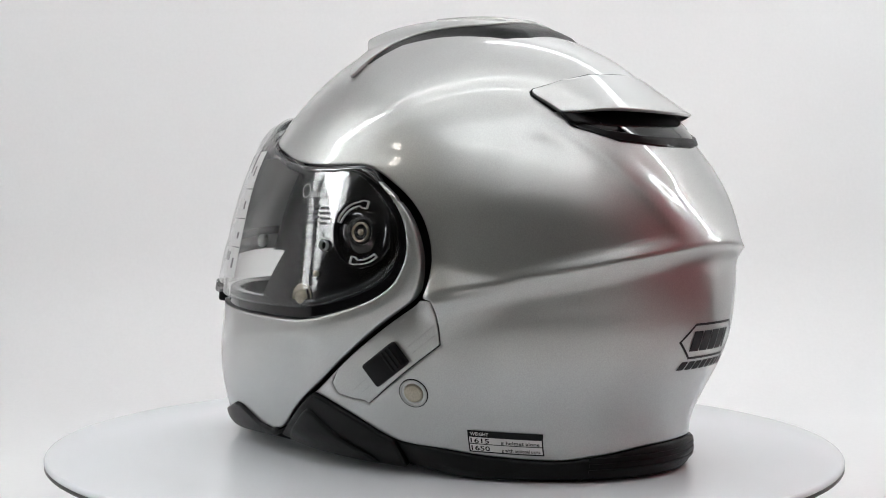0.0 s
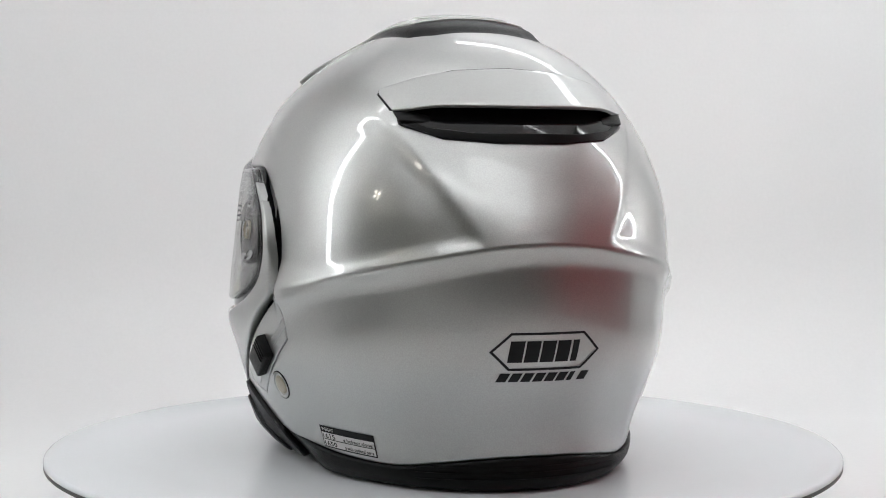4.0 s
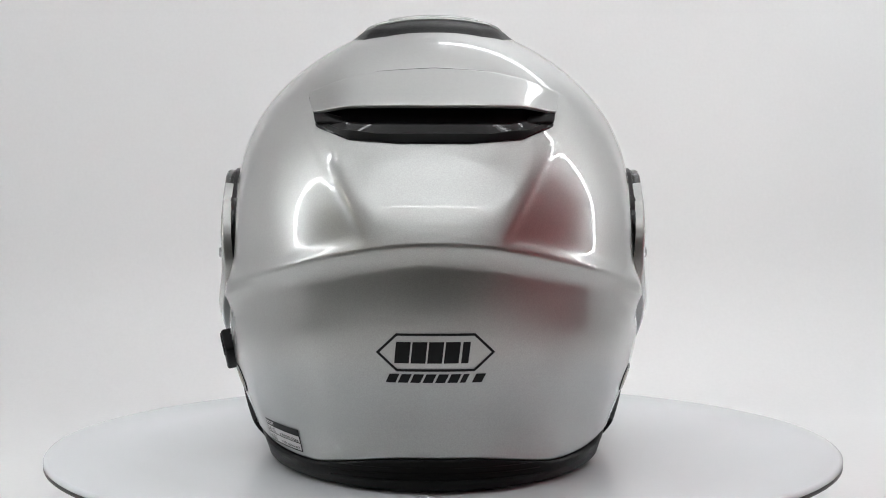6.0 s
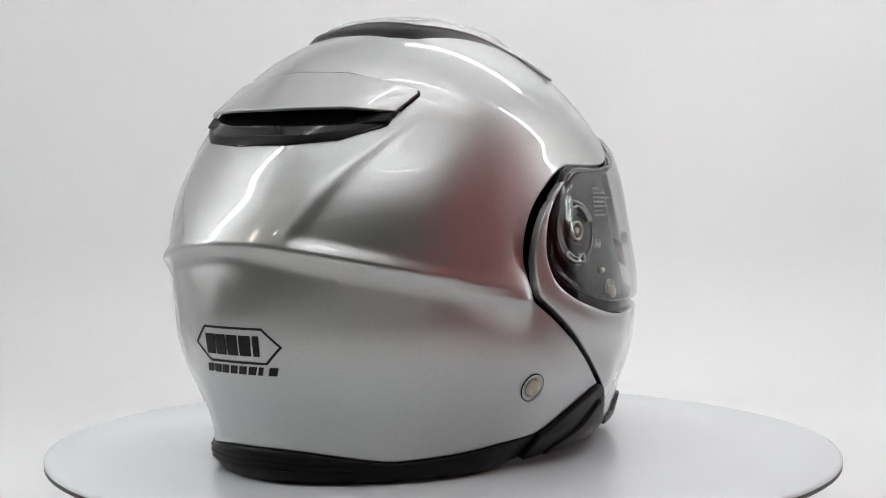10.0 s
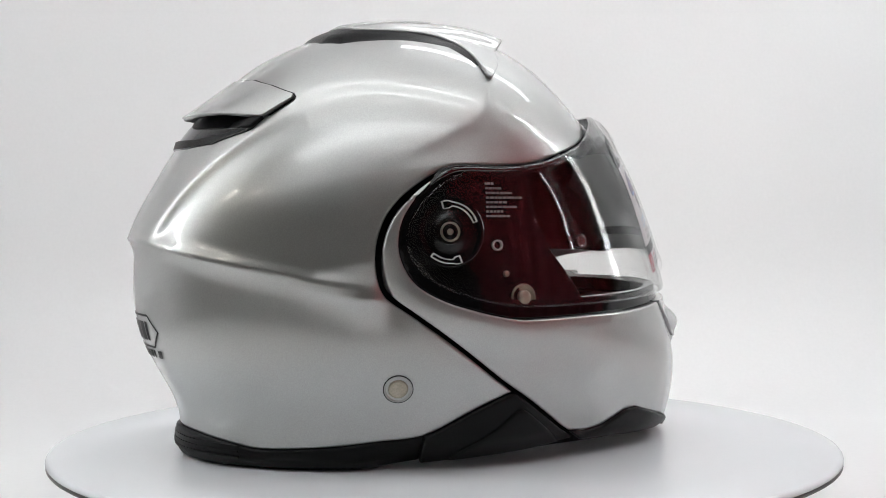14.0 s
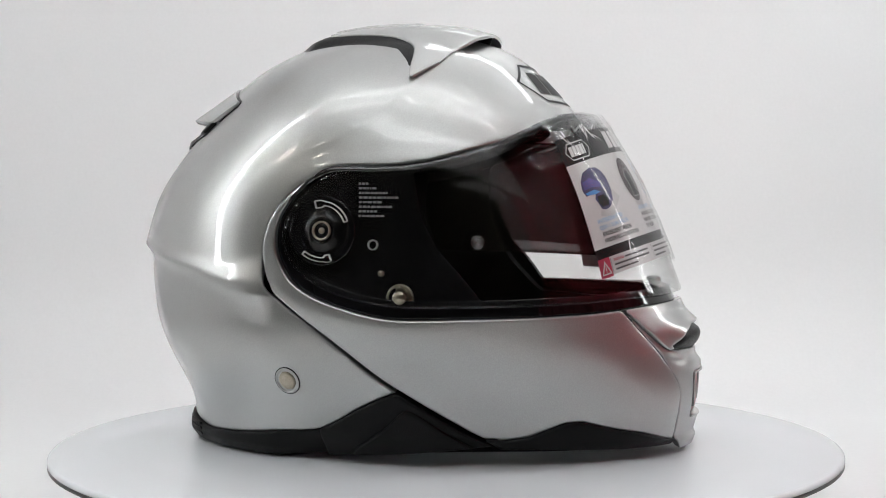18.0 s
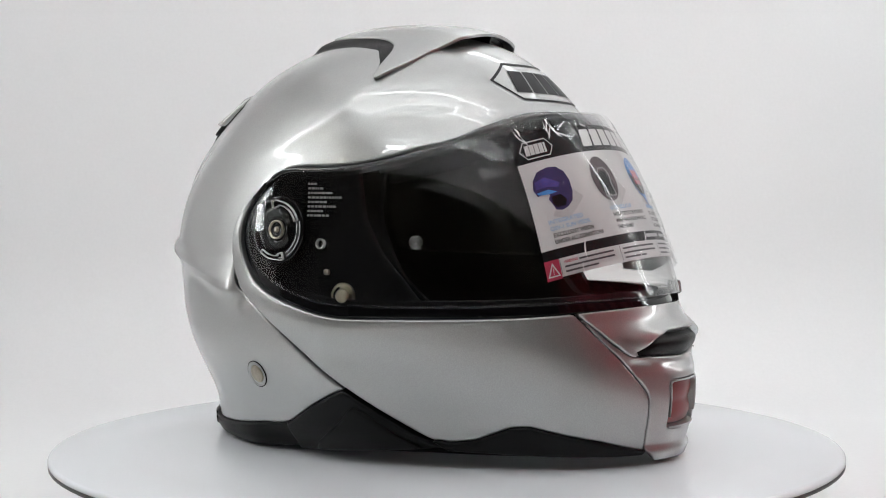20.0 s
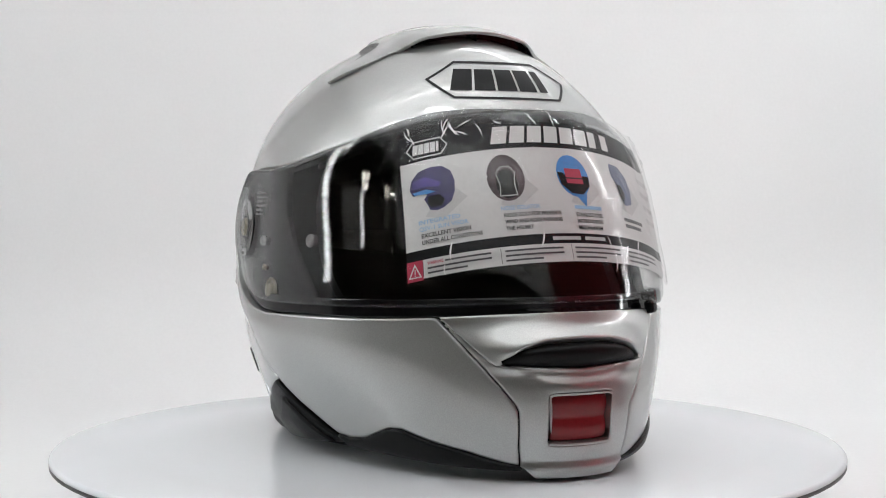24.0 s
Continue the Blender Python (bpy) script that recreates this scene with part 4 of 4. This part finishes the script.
for sign in (1, -1):
    # snap button in a round dished washer
    p, n = at_side(-0.0705, 0.0493, sign)
    m = facing(p, n)
    washer = part("snap_washer", lathe([(0.0080, -0.0006), (0.0082, 0.0003), (0.0078, 0.0007), (0.0072, 0.0004), (0.0066, -0.0006), (0.0060, -0.0012), (0, -0.0012)], 40, m), SILVER, HELMET, "round silver washer of the snap button")
    part("snap_ring", lathe([(0.0080, -0.001), (0.0080, 0.0003), (0.0083, 0.0004), (0.0086, 0.0003), (0.0086, -0.001)], 40, m), BLACK, washer, "thin dark ring round the washer")
    part("snap_button", lathe([(0.0057, -0.0011), (0.0057, 0.0002), (0.0053, 0.0007), (0.0042, 0.0009), (0, 0.0008)], 40, m), STEEL, washer, "brushed steel snap button")
    # visor pivot: screw, round ledge and clear moulded hooks
    lift = 0.0025
    p, n = at_side(-0.0442, 0.1372, sign, lift)
    m = facing(p, n)
    hub = part("pivot_hub", lathe([(0.0200, -0.002), (0.0200, 0.0001), (0.0194, 0.0003), (0.0165, 0.0003), (0.0160, 0.0001), (0.0090, 0.0001), (0.0086, 0.0008), (0.0070, 0.0010), (0.0066, 0.0002), (0, 0.0002)], 48, m), GLOSS_BLACK, HELMET, "round black visor pivot")
    screw = part("screw", lathe([(0.0056, 0.0), (0.0056, 0.0018), (0.0052, 0.0023), (0.0046, 0.0018), (0.0044, 0.0008), (0.0018, 0.0006), (0.0017, 0.0016), (0.0009, 0.0019), (0, 0.0019)], 32, m), STEEL, hub, "steel pivot screw")
    part("socket", lathe([(0.0045, 0.0004), (0.0044, 0.0011), (0.0019, 0.0010), (0.0018, 0.0004)], 32, m), GLOSS_BLACK, screw, "black socket of the screw")
    for y, z, a0, a1, r in ((-0.0442, 0.1372, 20, 105, 0.0155), (-0.0442, 0.1372, 230, 290, 0.0165)):
        face = Vector(n).normalized()
        # an outline of clear plastic: two arcs joined by round ends, the lower end thicker
        path = []
        for k in range(13):
            t = math.radians(a0 + (a1 - a0) * k / 12)
            path.append((r + 0.0011 + 0.0007 * (k > 9), t))
        for k in range(12, -1, -1):
            t = math.radians(a0 + (a1 - a0) * k / 12)
            path.append((r - 0.0011 - 0.0012 * (k > 9), t))
        line = [(y + rr * math.cos(t), z + rr * math.sin(t)) for rr, t in path]
        bm = bmesh.new()
        rows = []
        for i, (a, b) in enumerate(line):
            (pa, pb), (na, nb) = line[i - 1], line[(i + 1) % len(line)]
            ty, tz = na - pa, nb - pb
            ln = math.hypot(ty, tz)
            oy, oz = -tz / ln * 0.00036, ty / ln * 0.00036
            for s2, hh in ((1, 0.0010), (0.6, 0.0026), (-0.6, 0.0026), (-1, 0.0010)):
                q = Vector(at_side(a + oy * s2, b + oz * s2, sign, 0.0)[0])
                rows.append(bm.verts.new(q + face * (hh - 0.0006 - (q - Vector(p)).dot(face))))
        count = len(line)
        for k in range(count):
            k2 = (k + 1) % count
            for j in range(3):
                bm.faces.new((rows[4 * k + j], rows[4 * k + j + 1], rows[4 * k2 + j + 1], rows[4 * k2 + j]))
        part("hook", bm, FROST, hub, "clear moulded visor hook")
    p, n = at_side(-0.0150, 0.1296, sign, 0.0012)
    part("visor_tab", lathe([(0.0031, -0.001), (0.0031, 0.0010), (0.0027, 0.0013), (0.0023, 0.0010), (0.0023, -0.001)], 20, facing(p, n)), FROST, HELMET, "small clear visor tab")
    p, n = at_side(-0.0100, 0.1135, sign, 0.0006)
    part("rivet", lathe([(0.0018, -0.001), (0.0018, 0.0006), (0.0010, 0.0011), (0, 0.0012)], 16, facing(p, n)), STEEL, HELMET, "small steel rivet")
    p, n = at_side(0.0010, 0.1000, sign, -0.0012)
    peg = part("lock_peg", lathe([(0.0078, -0.001), (0.0078, 0.0006), (0.0074, 0.0012), (0.0066, 0.0006), (0.0062, 0.0002), (0, 0.0002)], 32, facing(p, n)), STEEL, HELMET, "round steel ring of the visor lock")
    part("peg_head", lathe([(0.0042, 0.0), (0.0042, 0.0016), (0.0034, 0.0028), (0, 0.0032)], 24, facing(p, n)), STEEL, peg)
    # pin that holds the inner lens
    pin = on_surface(sign * 1.945, 0.1312, np.array([0.0]), np.array([0.0]), -0.0012, True)[0]
    far = on_surface(sign * 1.945, 0.1312, np.array([0.0]), np.array([0.0]), 0.9988, True)[0] - pin
    part("lens_pin", lathe([(0.0040, -0.0015), (0.0040, 0.0012), (0.0036, 0.0019), (0.0032, 0.0010), (0.0022, 0.0006), (0.0018, 0.0017), (0.0012, 0.0008), (0, 0.0008)], 28, facing(pin, far)), PIN_METAL, HELMET, "round metal pin on the visor")


def slider():
    """Black switch on a groove of the left side plate."""
    groove = []
    p, n = at_side(-0.0578, 0.0655, -1, 0.0)
    along = (at_side(-0.0850, 0.0850, -1)[0] - at_side(-0.0350, 0.0490, -1)[0])
    x = Vector(along).normalized()
    z = Vector(n).normalized()
    y = z.cross(x).normalized()
    x = y.cross(z)
    m = Matrix((x, y, z)).transposed().to_4x4()
    m.translation = Vector(p)
    knob = part("slider_switch", bevelled_box(0.0245, 0.0150, 0.0066, m @ pose(0, 0, 0.0016), 0.0016, 3), BLACK, HELMET, "black sliding switch of the sun visor")
    for k in range(3):
        part("grip_rib", bevelled_box(0.0012, 0.0120, 0.0012, m @ pose(0.004 + 0.003 * k, 0, 0.0051), 0.0003, 1), BLACK, knob)
    for k, (a, b) in enumerate((((-0.0715, 0.0755), (-0.0905, 0.0905)), ((-0.0430, 0.0560), (-0.0330, 0.0490)))):
        for off in (0.0, 0.0042):
            rows = []
            bm = bmesh.new()
            for i in range(9):
                yy = a[0] + (b[0] - a[0]) * i / 8 - off * 0.6
                zz = a[1] + (b[1] - a[1]) * i / 8 - off * 0.8
                for dy, dz, h in ((-0.0003, 0.0004, -0.0006), (0, 0, 0.0006), (0.0003, -0.0004, -0.0006)):
                    rows.append(bm.verts.new(at_side(yy + dy, zz + dz, -1, h)[0]))
            for i in range(8):
                for j in range(2):
                    bm.faces.new((rows[3 * i + j], rows[3 * i + j + 1], rows[3 * i + 4 + j], rows[3 * i + 3 + j]))
            part("groove_edge", bm, SILVER, HELMET, "silver edge of the switch groove")


slider()


# ---- the sales sticker and the film on the visor ----
def on_visor(u, v, lift):
    """Sticker space: u metres to its reader's right from the middle, v metres up from its lower edge; the edges bow upwards."""
    s = np.asarray(u, float) / 0.085
    psi = math.pi + 0.68 * s
    z = 0.1100 + np.asarray(v, float) + 0.0105 * (1 - np.minimum(s * s, 1.3))
    e = 1e-3
    form = lambda p, q: outer(p, q, True)
    p = form(psi, z)
    n = np.cross(form(psi + e, z) - form(psi - e, z), form(psi, z + e) - form(psi, z - e))
    n /= np.linalg.norm(n, axis=-1, keepdims=True)
    return p + n * (0.0018 + lift)


def blob(cu, cv, w, h, n=20, dent=0.0):
    """A rounded patch as bars round its middle."""
    ring = [(cu + w / 2 * math.cos(2 * math.pi * k / n) * (1 - dent * (k in (n * 7 // 10, n * 7 // 10 + 1))), cv + h / 2 * math.sin(2 * math.pi * k / n)) for k in range(n)]
    return [[(cu, cv), ring[k], ring[(k + 1) % n], (cu, cv)] for k in range(n)]


def tri_mark(name, tris, mat, parent, lift):
    v = np.array([p for t in tris for p in t[:3]], float)
    return mesh_object(name, on_visor(v[:, 0], v[:, 1], lift), [(3 * k, 3 * k + 1, 3 * k + 2) for k in range(len(tris))], mat, parent)


def fan(name, ring, middle, mat, parent, lift):
    """A flat shape with a free outline, filled from its middle."""
    return tri_mark(name, [[middle, ring[k], ring[(k + 1) % len(ring)]] for k in range(len(ring))], mat, parent, lift)


def sticker():
    W, R = 0.087, 0.108
    put = dict(psi0=0, z0=0, place=on_visor)
    base = mark("sticker", [rect(-W, 0.0155, R, 0.0640)], PAPER, HELMET, lift=0.0, label="white and black sales sticker with product pictures", **put)
    mark("sticker_header", [rect(-W, 0.0640, R, 0.0790)], INK, base, lift=0.0, **put)
    mark("sticker_stripe", [rect(-W, 0.0100, R, 0.0155)], INK, base, lift=0.0, **put)
    mark("sticker_foot", [rect(-W + 0.0085, 0.0, R, 0.0100)], PAPER, base, lift=0.0, **put)
    end = mark("sticker_end", [rect(R + 0.0004, 0.0, R + 0.0180, 0.0770)], PAPER, base, lift=0.0, **put)
    for v in (0.0185, 0.0360, 0.0540):
        mark("divider", [rect(R + 0.0004, v, R + 0.0180, v + 0.0006)], DARK_GREY, end, lift=0.0003, **put)
    for v, h in ((0.0060, 0.0060), (0.0240, 0.0040), (0.0420, 0.0050), (0.0620, 0.0060)):
        mark("word_bar", [rect(R + 0.0080, v, R + 0.0120, v + h)], DARK_GREY, end, lift=0.0003, **put)
    mark("warning_field", [rect(-W, -0.0008, -W + 0.0085, 0.0100)], PRINT_RED, base, lift=0.0, **put)
    tri = [(-W + 0.0012, 0.0012), (-W + 0.0073, 0.0012), (-W + 0.00425, 0.0078)]
    mark("warning_triangle", loop_bars(tri, 0.0007), PAPER, base, lift=0.0002, **put)
    mark("warning_stroke", [rect(-W + 0.0040, 0.0030, -W + 0.0045, 0.0056), rect(-W + 0.0040, 0.0020, -W + 0.0045, 0.0025)], PAPER, base, lift=0.0002, **put)
    # maker's badge and the model name as plain shapes on the header
    here = lambda u, v, lift: on_visor(np.asarray(u) - 0.0705, np.asarray(v) + 0.0705, lift)
    badge(base, 0, 0, 0.0245, 0.0092, PAPER, 0.0006, 0.0002, place=here)
    for i in range(8):
        u = -0.031 + i * 0.0118
        mark("name_bar", [rect(u - 0.0014, 0.0668, u + (0.0084 if i < 6 else 0.0050), 0.0765, 0.0034)], PAPER, base, lift=0.0002, **put)
    # four pictures
    for i, u in enumerate((-0.069, -0.027, 0.017, 0.058)):
        mark("picture_shade", [[(u - 0.006, 0.033), (u + 0.004, 0.030), (u + 0.0185, 0.0400), (u + 0.008, 0.050)]], PALE, base, lift=0.00015, **put)
        if i == 0:
            crown = [(0.0, 0.0595), (0.0062, 0.0588), (0.0108, 0.0555), (0.0125, 0.0500), (0.0118, 0.0440), (0.0095, 0.0390), (0.0050, 0.0362), (0.0010, 0.0352), (-0.0030, 0.0362), (-0.0042, 0.0395), (-0.0058, 0.0425), (-0.0030, 0.0440), (-0.0060, 0.0460), (-0.0118, 0.0452), (-0.0135, 0.0490), (-0.0120, 0.0540), (-0.0075, 0.0582)]
            fan("picture", [(u + a, b) for a, b in crown], (u, 0.0485), PRINT_NAVY, base, 0.0003)
            fan("picture_opening", [(u - 0.0035, 0.0435), (u + 0.0030, 0.0438), (u + 0.0058, 0.0405), (u + 0.0040, 0.0372), (u - 0.0022, 0.0372), (u - 0.0040, 0.0400)], (u + 0.0008, 0.0405), INK, base, 0.0005)
            fan("picture_visor", [(u - 0.0112, 0.0530), (u - 0.0040, 0.0545), (u + 0.0050, 0.0500), (u + 0.0030, 0.0478), (u - 0.0040, 0.0492), (u - 0.0118, 0.0488)], (u - 0.0040, 0.0510), PRINT_VIOLET, base, 0.0005)
            fan("picture_chin", [(u - 0.0120, 0.0470), (u - 0.0040, 0.0476), (u + 0.0010, 0.0455), (u - 0.0040, 0.0450), (u - 0.0110, 0.0456)], (u - 0.0055, 0.0463), PRINT_BLUE, base, 0.0006)
        elif i == 1:
            tri_mark("picture", blob(u, 0.0475, 0.0225, 0.0260), PRINT_MAROON, base, 0.0003)
            tri_mark("picture_opening", blob(u, 0.0440, 0.0130, 0.0165), INK, base, 0.0004)
            mark("picture_line", loop_bars([(u - 0.0050, 0.0375), (u - 0.0042, 0.0440), (u - 0.0058, 0.0500), (u - 0.0025, 0.0535), (u + 0.0025, 0.0535), (u + 0.0058, 0.0500), (u + 0.0042, 0.0440), (u + 0.0050, 0.0375)], 0.0005), PALE, base, lift=0.0006, **put)
        elif i == 2:
            tri_mark("picture", blob(u, 0.0480, 0.0230, 0.0240), PRINT_BLUE, base, 0.0003)
            tri_mark("picture_tail", [[(u - 0.002, 0.038), (u + 0.007, 0.038), (u + 0.0045, 0.0305)]], PRINT_BLUE, base, 0.0003)
            fan("picture_band", [(u - 0.0110, 0.0500), (u + 0.0112, 0.0480), (u + 0.0105, 0.0425), (u + 0.0040, 0.0375), (u - 0.0040, 0.0380), (u - 0.0100, 0.0430)], (u, 0.0440), INK, base, 0.00045)
            mark("picture_latch", [rect(u - 0.0058, 0.0435, u + 0.0060, 0.0520)], PRINT_RED, base, lift=0.0006, **put)
            mark("picture_line", [rect(u - 0.0058, 0.0460, u + 0.0060, 0.0468)], PRINT_MAROON, base, lift=0.0008, **put)
        else:
            fan("picture", [(u - 0.0070, 0.0590), (u + 0.0020, 0.0585), (u + 0.0080, 0.0530), (u + 0.0095, 0.0450), (u + 0.0070, 0.0370), (u - 0.0010, 0.0350), (u - 0.0035, 0.0400), (u - 0.0050, 0.0470), (u - 0.0085, 0.0520)], (u + 0.001, 0.0470), PRINT_SLATE, base, 0.0003)
            fan("picture_opening", [(u - 0.0050, 0.0465), (u - 0.0010, 0.0470), (u + 0.0010, 0.0420), (u - 0.0012, 0.0370), (u - 0.0034, 0.0400)], (u - 0.0018, 0.0425), INK, base, 0.0005)
    text = lambda t, size, w, mat, u, v: words("sticker_words", t, size, w, mat, base, u, v, on_visor, 0.0004)
    text("INTEGRATED", 0.0032, 0.0230, PRINT_LIGHT_BLUE, -0.0790, 0.0290)
    text("QSV-1 SUN VISOR", 0.0032, 0.0270, PRINT_LIGHT_BLUE, -0.0790, 0.0254)
    text("EXCELLENT VISION", 0.0032, 0.0270, INK, -0.0780, 0.0216)
    text("UNDER ALL CONDITIONS", 0.0032, 0.0330, INK, -0.0780, 0.0180)
    text("NOISE ISOLATOR", 0.0032, 0.0230, PRINT_LIGHT_BLUE, -0.0330, 0.0296)
    text("NOISE ISOLATOR PREVENTS", 0.0030, 0.0345, INK, -0.0320, 0.0258)
    text("WIND AND NOISE INVADING", 0.0030, 0.0345, INK, -0.0320, 0.0222)
    text("THE HELMET", 0.0030, 0.0160, INK, -0.0320, 0.0186)
    for k, w in enumerate((0.0200, 0.0190, 0.0175)):
        text(("STAINLESS STEEL", "INTERLOCKING", "MECHANISM")[k], 0.0030, w, INK, 0.0125, 0.0250 - 0.0036 * k)
    mark("heading_bar", [rect(0.0125, 0.0292, 0.0325, 0.0312)], PRINT_LIGHT_BLUE, base, lift=0.0004, **put)
    for k, w in enumerate((0.0210, 0.0180)):
        mark("word_bar", [rect(0.0520, 0.0255 - 0.0036 * k, 0.0520 + w, 0.0275 - 0.0036 * k)], DARK_GREY, base, lift=0.0004, **put)
    for j in range(4):
        mark("word_bar", [rect(0.083, 0.054 - 0.008 * j, 0.103, 0.057 - 0.008 * j)], PALE, base, lift=0.0004, **put)
    for k in range(4):
        u = -0.076 + k * 0.0415
        if k == 0:
            text("WARNING", 0.0024, 0.0085, PRINT_RED, u, 0.0068)
        for j in range(3):
            mark("small_print", [rect(u + (0.0095 if (k == 0 and j == 0) else 0), 0.0070 - 0.0026 * j, u + (0.034 if j < 2 else 0.021), 0.0080 - 0.0026 * j)], DARK_GREY, base, lift=0.0004, **put)
        mark("divider", [rect(u - 0.0024, 0.0008, u - 0.0021, 0.0092)], DARK_GREY, base, lift=0.0004, **put)
    for k in range(2):
        mark("address_bar", [rect(-0.006 + 0.021 * k, 0.0118, 0.012 + 0.018 * k, 0.0137)], PALE, base, lift=0.0004, **put)


sticker()


def film():
    """Loose protective film with creases over the sticker."""
    nu, nv = 280, 110
    us, vs = np.linspace(-0.105, 0.122, nu), np.linspace(-0.004, 0.086, nv)
    uu, vv = np.meshgrid(us, vs)
    edge = np.minimum(np.minimum(vv + 0.004, 0.086 - vv) / 0.012, np.minimum(uu + 0.105, 0.122 - uu) / 0.015)
    loose = 1 - np.clip(edge, 0, 1)
    h = np.array([noise.noise((a * 70, b * 45, 0.3)) + 0.5 * noise.noise((a * 190 + 5, b * 90, 1.7)) for a, b in zip(uu.ravel(), vv.ravel())]).reshape(uu.shape)
    wide = np.array([noise.noise((a * 28, b * 22 + 9, 4.3)) for a, b in zip(uu.ravel(), vv.ravel())]).reshape(uu.shape)
    crease = np.zeros_like(uu)
    rnd = random.Random(5)
    for k in range(48):
        cu, cv = (rnd.uniform(-0.1, 0.115), rnd.uniform(0.066, 0.082)) if k < 26 else (rnd.uniform(-0.04, 0.1), rnd.uniform(0.0, 0.07))
        ang, half = rnd.uniform(0.5, 2.4), rnd.uniform(0.004, 0.012) if k < 26 else rnd.uniform(0.008, 0.022)
        along = (uu - cu) * math.cos(ang) + (vv - cv) * math.sin(ang)
        across = -(uu - cu) * math.sin(ang) + (vv - cv) * math.cos(ang) + 6.0 * along * along * rnd.choice((-1, 1))
        crease += 0.0007 * np.clip(1 - np.abs(along) / half, 0, 1) * np.exp(-np.abs(across) / 0.0013)
    lift = 0.0016 + 0.0012 * loose * np.abs(h) + 0.0004 * np.abs(wide) + crease
    pts = np.concatenate([on_visor(uu[j], vv[j], lift[j][:, None]) for j in range(nv)])
    faces = [(j * nu + i, j * nu + i + 1, (j + 1) * nu + i + 1, (j + 1) * nu + i) for j in range(nv - 1) for i in range(nu - 1)]
    ob = mesh_object("film", pts, faces, FILM, HELMET, "thin clear creased film over the sticker")
    ob.visible_shadow = False


film()


def film_glints():
    """Short white ribbons that paint the highlights on the film's folds: along its upper edge, in one cluster, and
    along its foot.
    """
    rnd = random.Random(11)
    for k in range(28):
        if k < 16:
            u, v, ang, half = rnd.uniform(-0.1, 0.115), rnd.uniform(0.074, 0.082), rnd.uniform(0.9, 2.3), rnd.uniform(0.0025, 0.006)
        elif k < 20:
            u, v, ang, half = rnd.uniform(-0.052, -0.024), rnd.uniform(0.066, 0.080), rnd.uniform(-0.7, 0.5), rnd.uniform(0.002, 0.006)
        else:
            u, v, ang, half = rnd.uniform(-0.07, 0.11), rnd.uniform(-0.002, 0.012), rnd.uniform(1.2, 2.0), rnd.uniform(0.003, 0.007)
        bend, wide = rnd.uniform(-0.35, 0.35), rnd.uniform(0.00022, 0.0005)
        line = []
        for i in range(7):
            s = (i / 3 - 1) * half
            a = ang + bend * s / half
            line.append((u + s * math.cos(a), v + s * math.sin(a), wide * (1 - abs(i / 3 - 1) ** 2) + 0.00004))
        bars = []
        for (u0, v0, w0), (u1, v1, w1) in zip(line, line[1:]):
            d = math.hypot(u1 - u0, v1 - v0)
            nu, nv = -(v1 - v0) / d, (u1 - u0) / d
            bars.append([(u0 - nu * w0, v0 - nv * w0), (u1 - nu * w1, v1 - nv * w1), (u1 + nu * w1, v1 + nv * w1), (u0 + nu * w0, v0 + nv * w0)])
        mark("film_crease", bars, FOLD_GLINT, HELMET, 0, 0, 0.0031, place=on_visor)


film_glints()


# ---- moulded marks on the visor sides, lock tab ----
def visor_side(psi0, z0):
    def place(u, v, lift):
        p = on_surface(psi0, z0, u, v, 0.0, True)
        n = on_surface(psi0, z0, u, v, 1.0, True) - p
        return p + n * (0.0016 + (0.0034 * side_swell(p) + pod(p))[:, None] + lift)
    return place


right = visor_side(1.57, 0.1545)
spread = random.Random(3)
for k, w in enumerate((0.006, 0.011, 0.019, 0.027, 0.012, 0.022, 0.010, 0.016)):
    pieces, u = [], -0.012
    while u < -0.012 + w * 0.9:
        step = spread.uniform(0.0008, 0.0026)
        pieces.append(rect(u, 0.0088 - 0.0026 * k, u + step, 0.0100 - 0.0026 * k))
        u += step + 0.0005
    mark("moulded_line", pieces, MOULD, HELMET, 0, 0, 0.0, place=right)
left = visor_side(-1.57, 0.1565)
words("moulded_words", "050185", 0.0042, 0.0125, PALE, HELMET, -0.006, 0.0, left, 0.0)
mark("moulded_ring", loop_bars([(-0.0105 + 0.0038 * math.cos(k * math.pi / 8), 0.0035 + 0.0038 * math.sin(k * math.pi / 8)) for k in range(16)], 0.0006), PALE, HELMET, 0, 0, 0.0, place=left)
for k, w in enumerate((0.012, 0.010, 0.011, 0.008)):
    mark("moulded_line", [rect(-0.008, -0.006 - 0.003 * k, -0.008 + w, -0.0048 - 0.003 * k)], DARK_GREY, HELMET, 0, 0, 0.0, place=left)


def lock_tab():
    p = on_surface(-2.60, 0.0985, np.array([0.0]), np.array([0.0]), 0.002, True)[0]
    far = on_surface(-2.60, 0.0985, np.array([0.0]), np.array([0.0]), 1.002, True)[0] - p
    m = facing(p, far)
    part("lock_tab", bevelled_box(0.011, 0.009, 0.007, m @ pose(0, 0, 0.001), 0.002, 3), CLEAR_PART, HELMET, "clear lifting tab on the visor edge")
    q = on_surface(-2.60, 0.0925, np.array([0.0]), np.array([0.0]), 0.001, True)[0]
    part("lock_block", bevelled_box(0.009, 0.008, 0.006, facing(q, far), 0.002, 3), BLACK, HELMET, "black visor lock under the tab")


lock_tab()


def motions():
    steps = [float(k) for k in range(25)]
    turn = lambda t: 52.95 - 8.667 * t
    walk(HELMET, [(t, pose(0, 0, 0, 0, 0, turn(t)) @ pose(-0.0082, 0, 0.0004)) for t in steps])
    walk(TABLE, [(t, pose(0, 0, 0, 0, 0, turn(t)) @ pose(-0.0016, -0.0002, 0, 0.2165, -0.038, 0)) for t in steps])


motions()
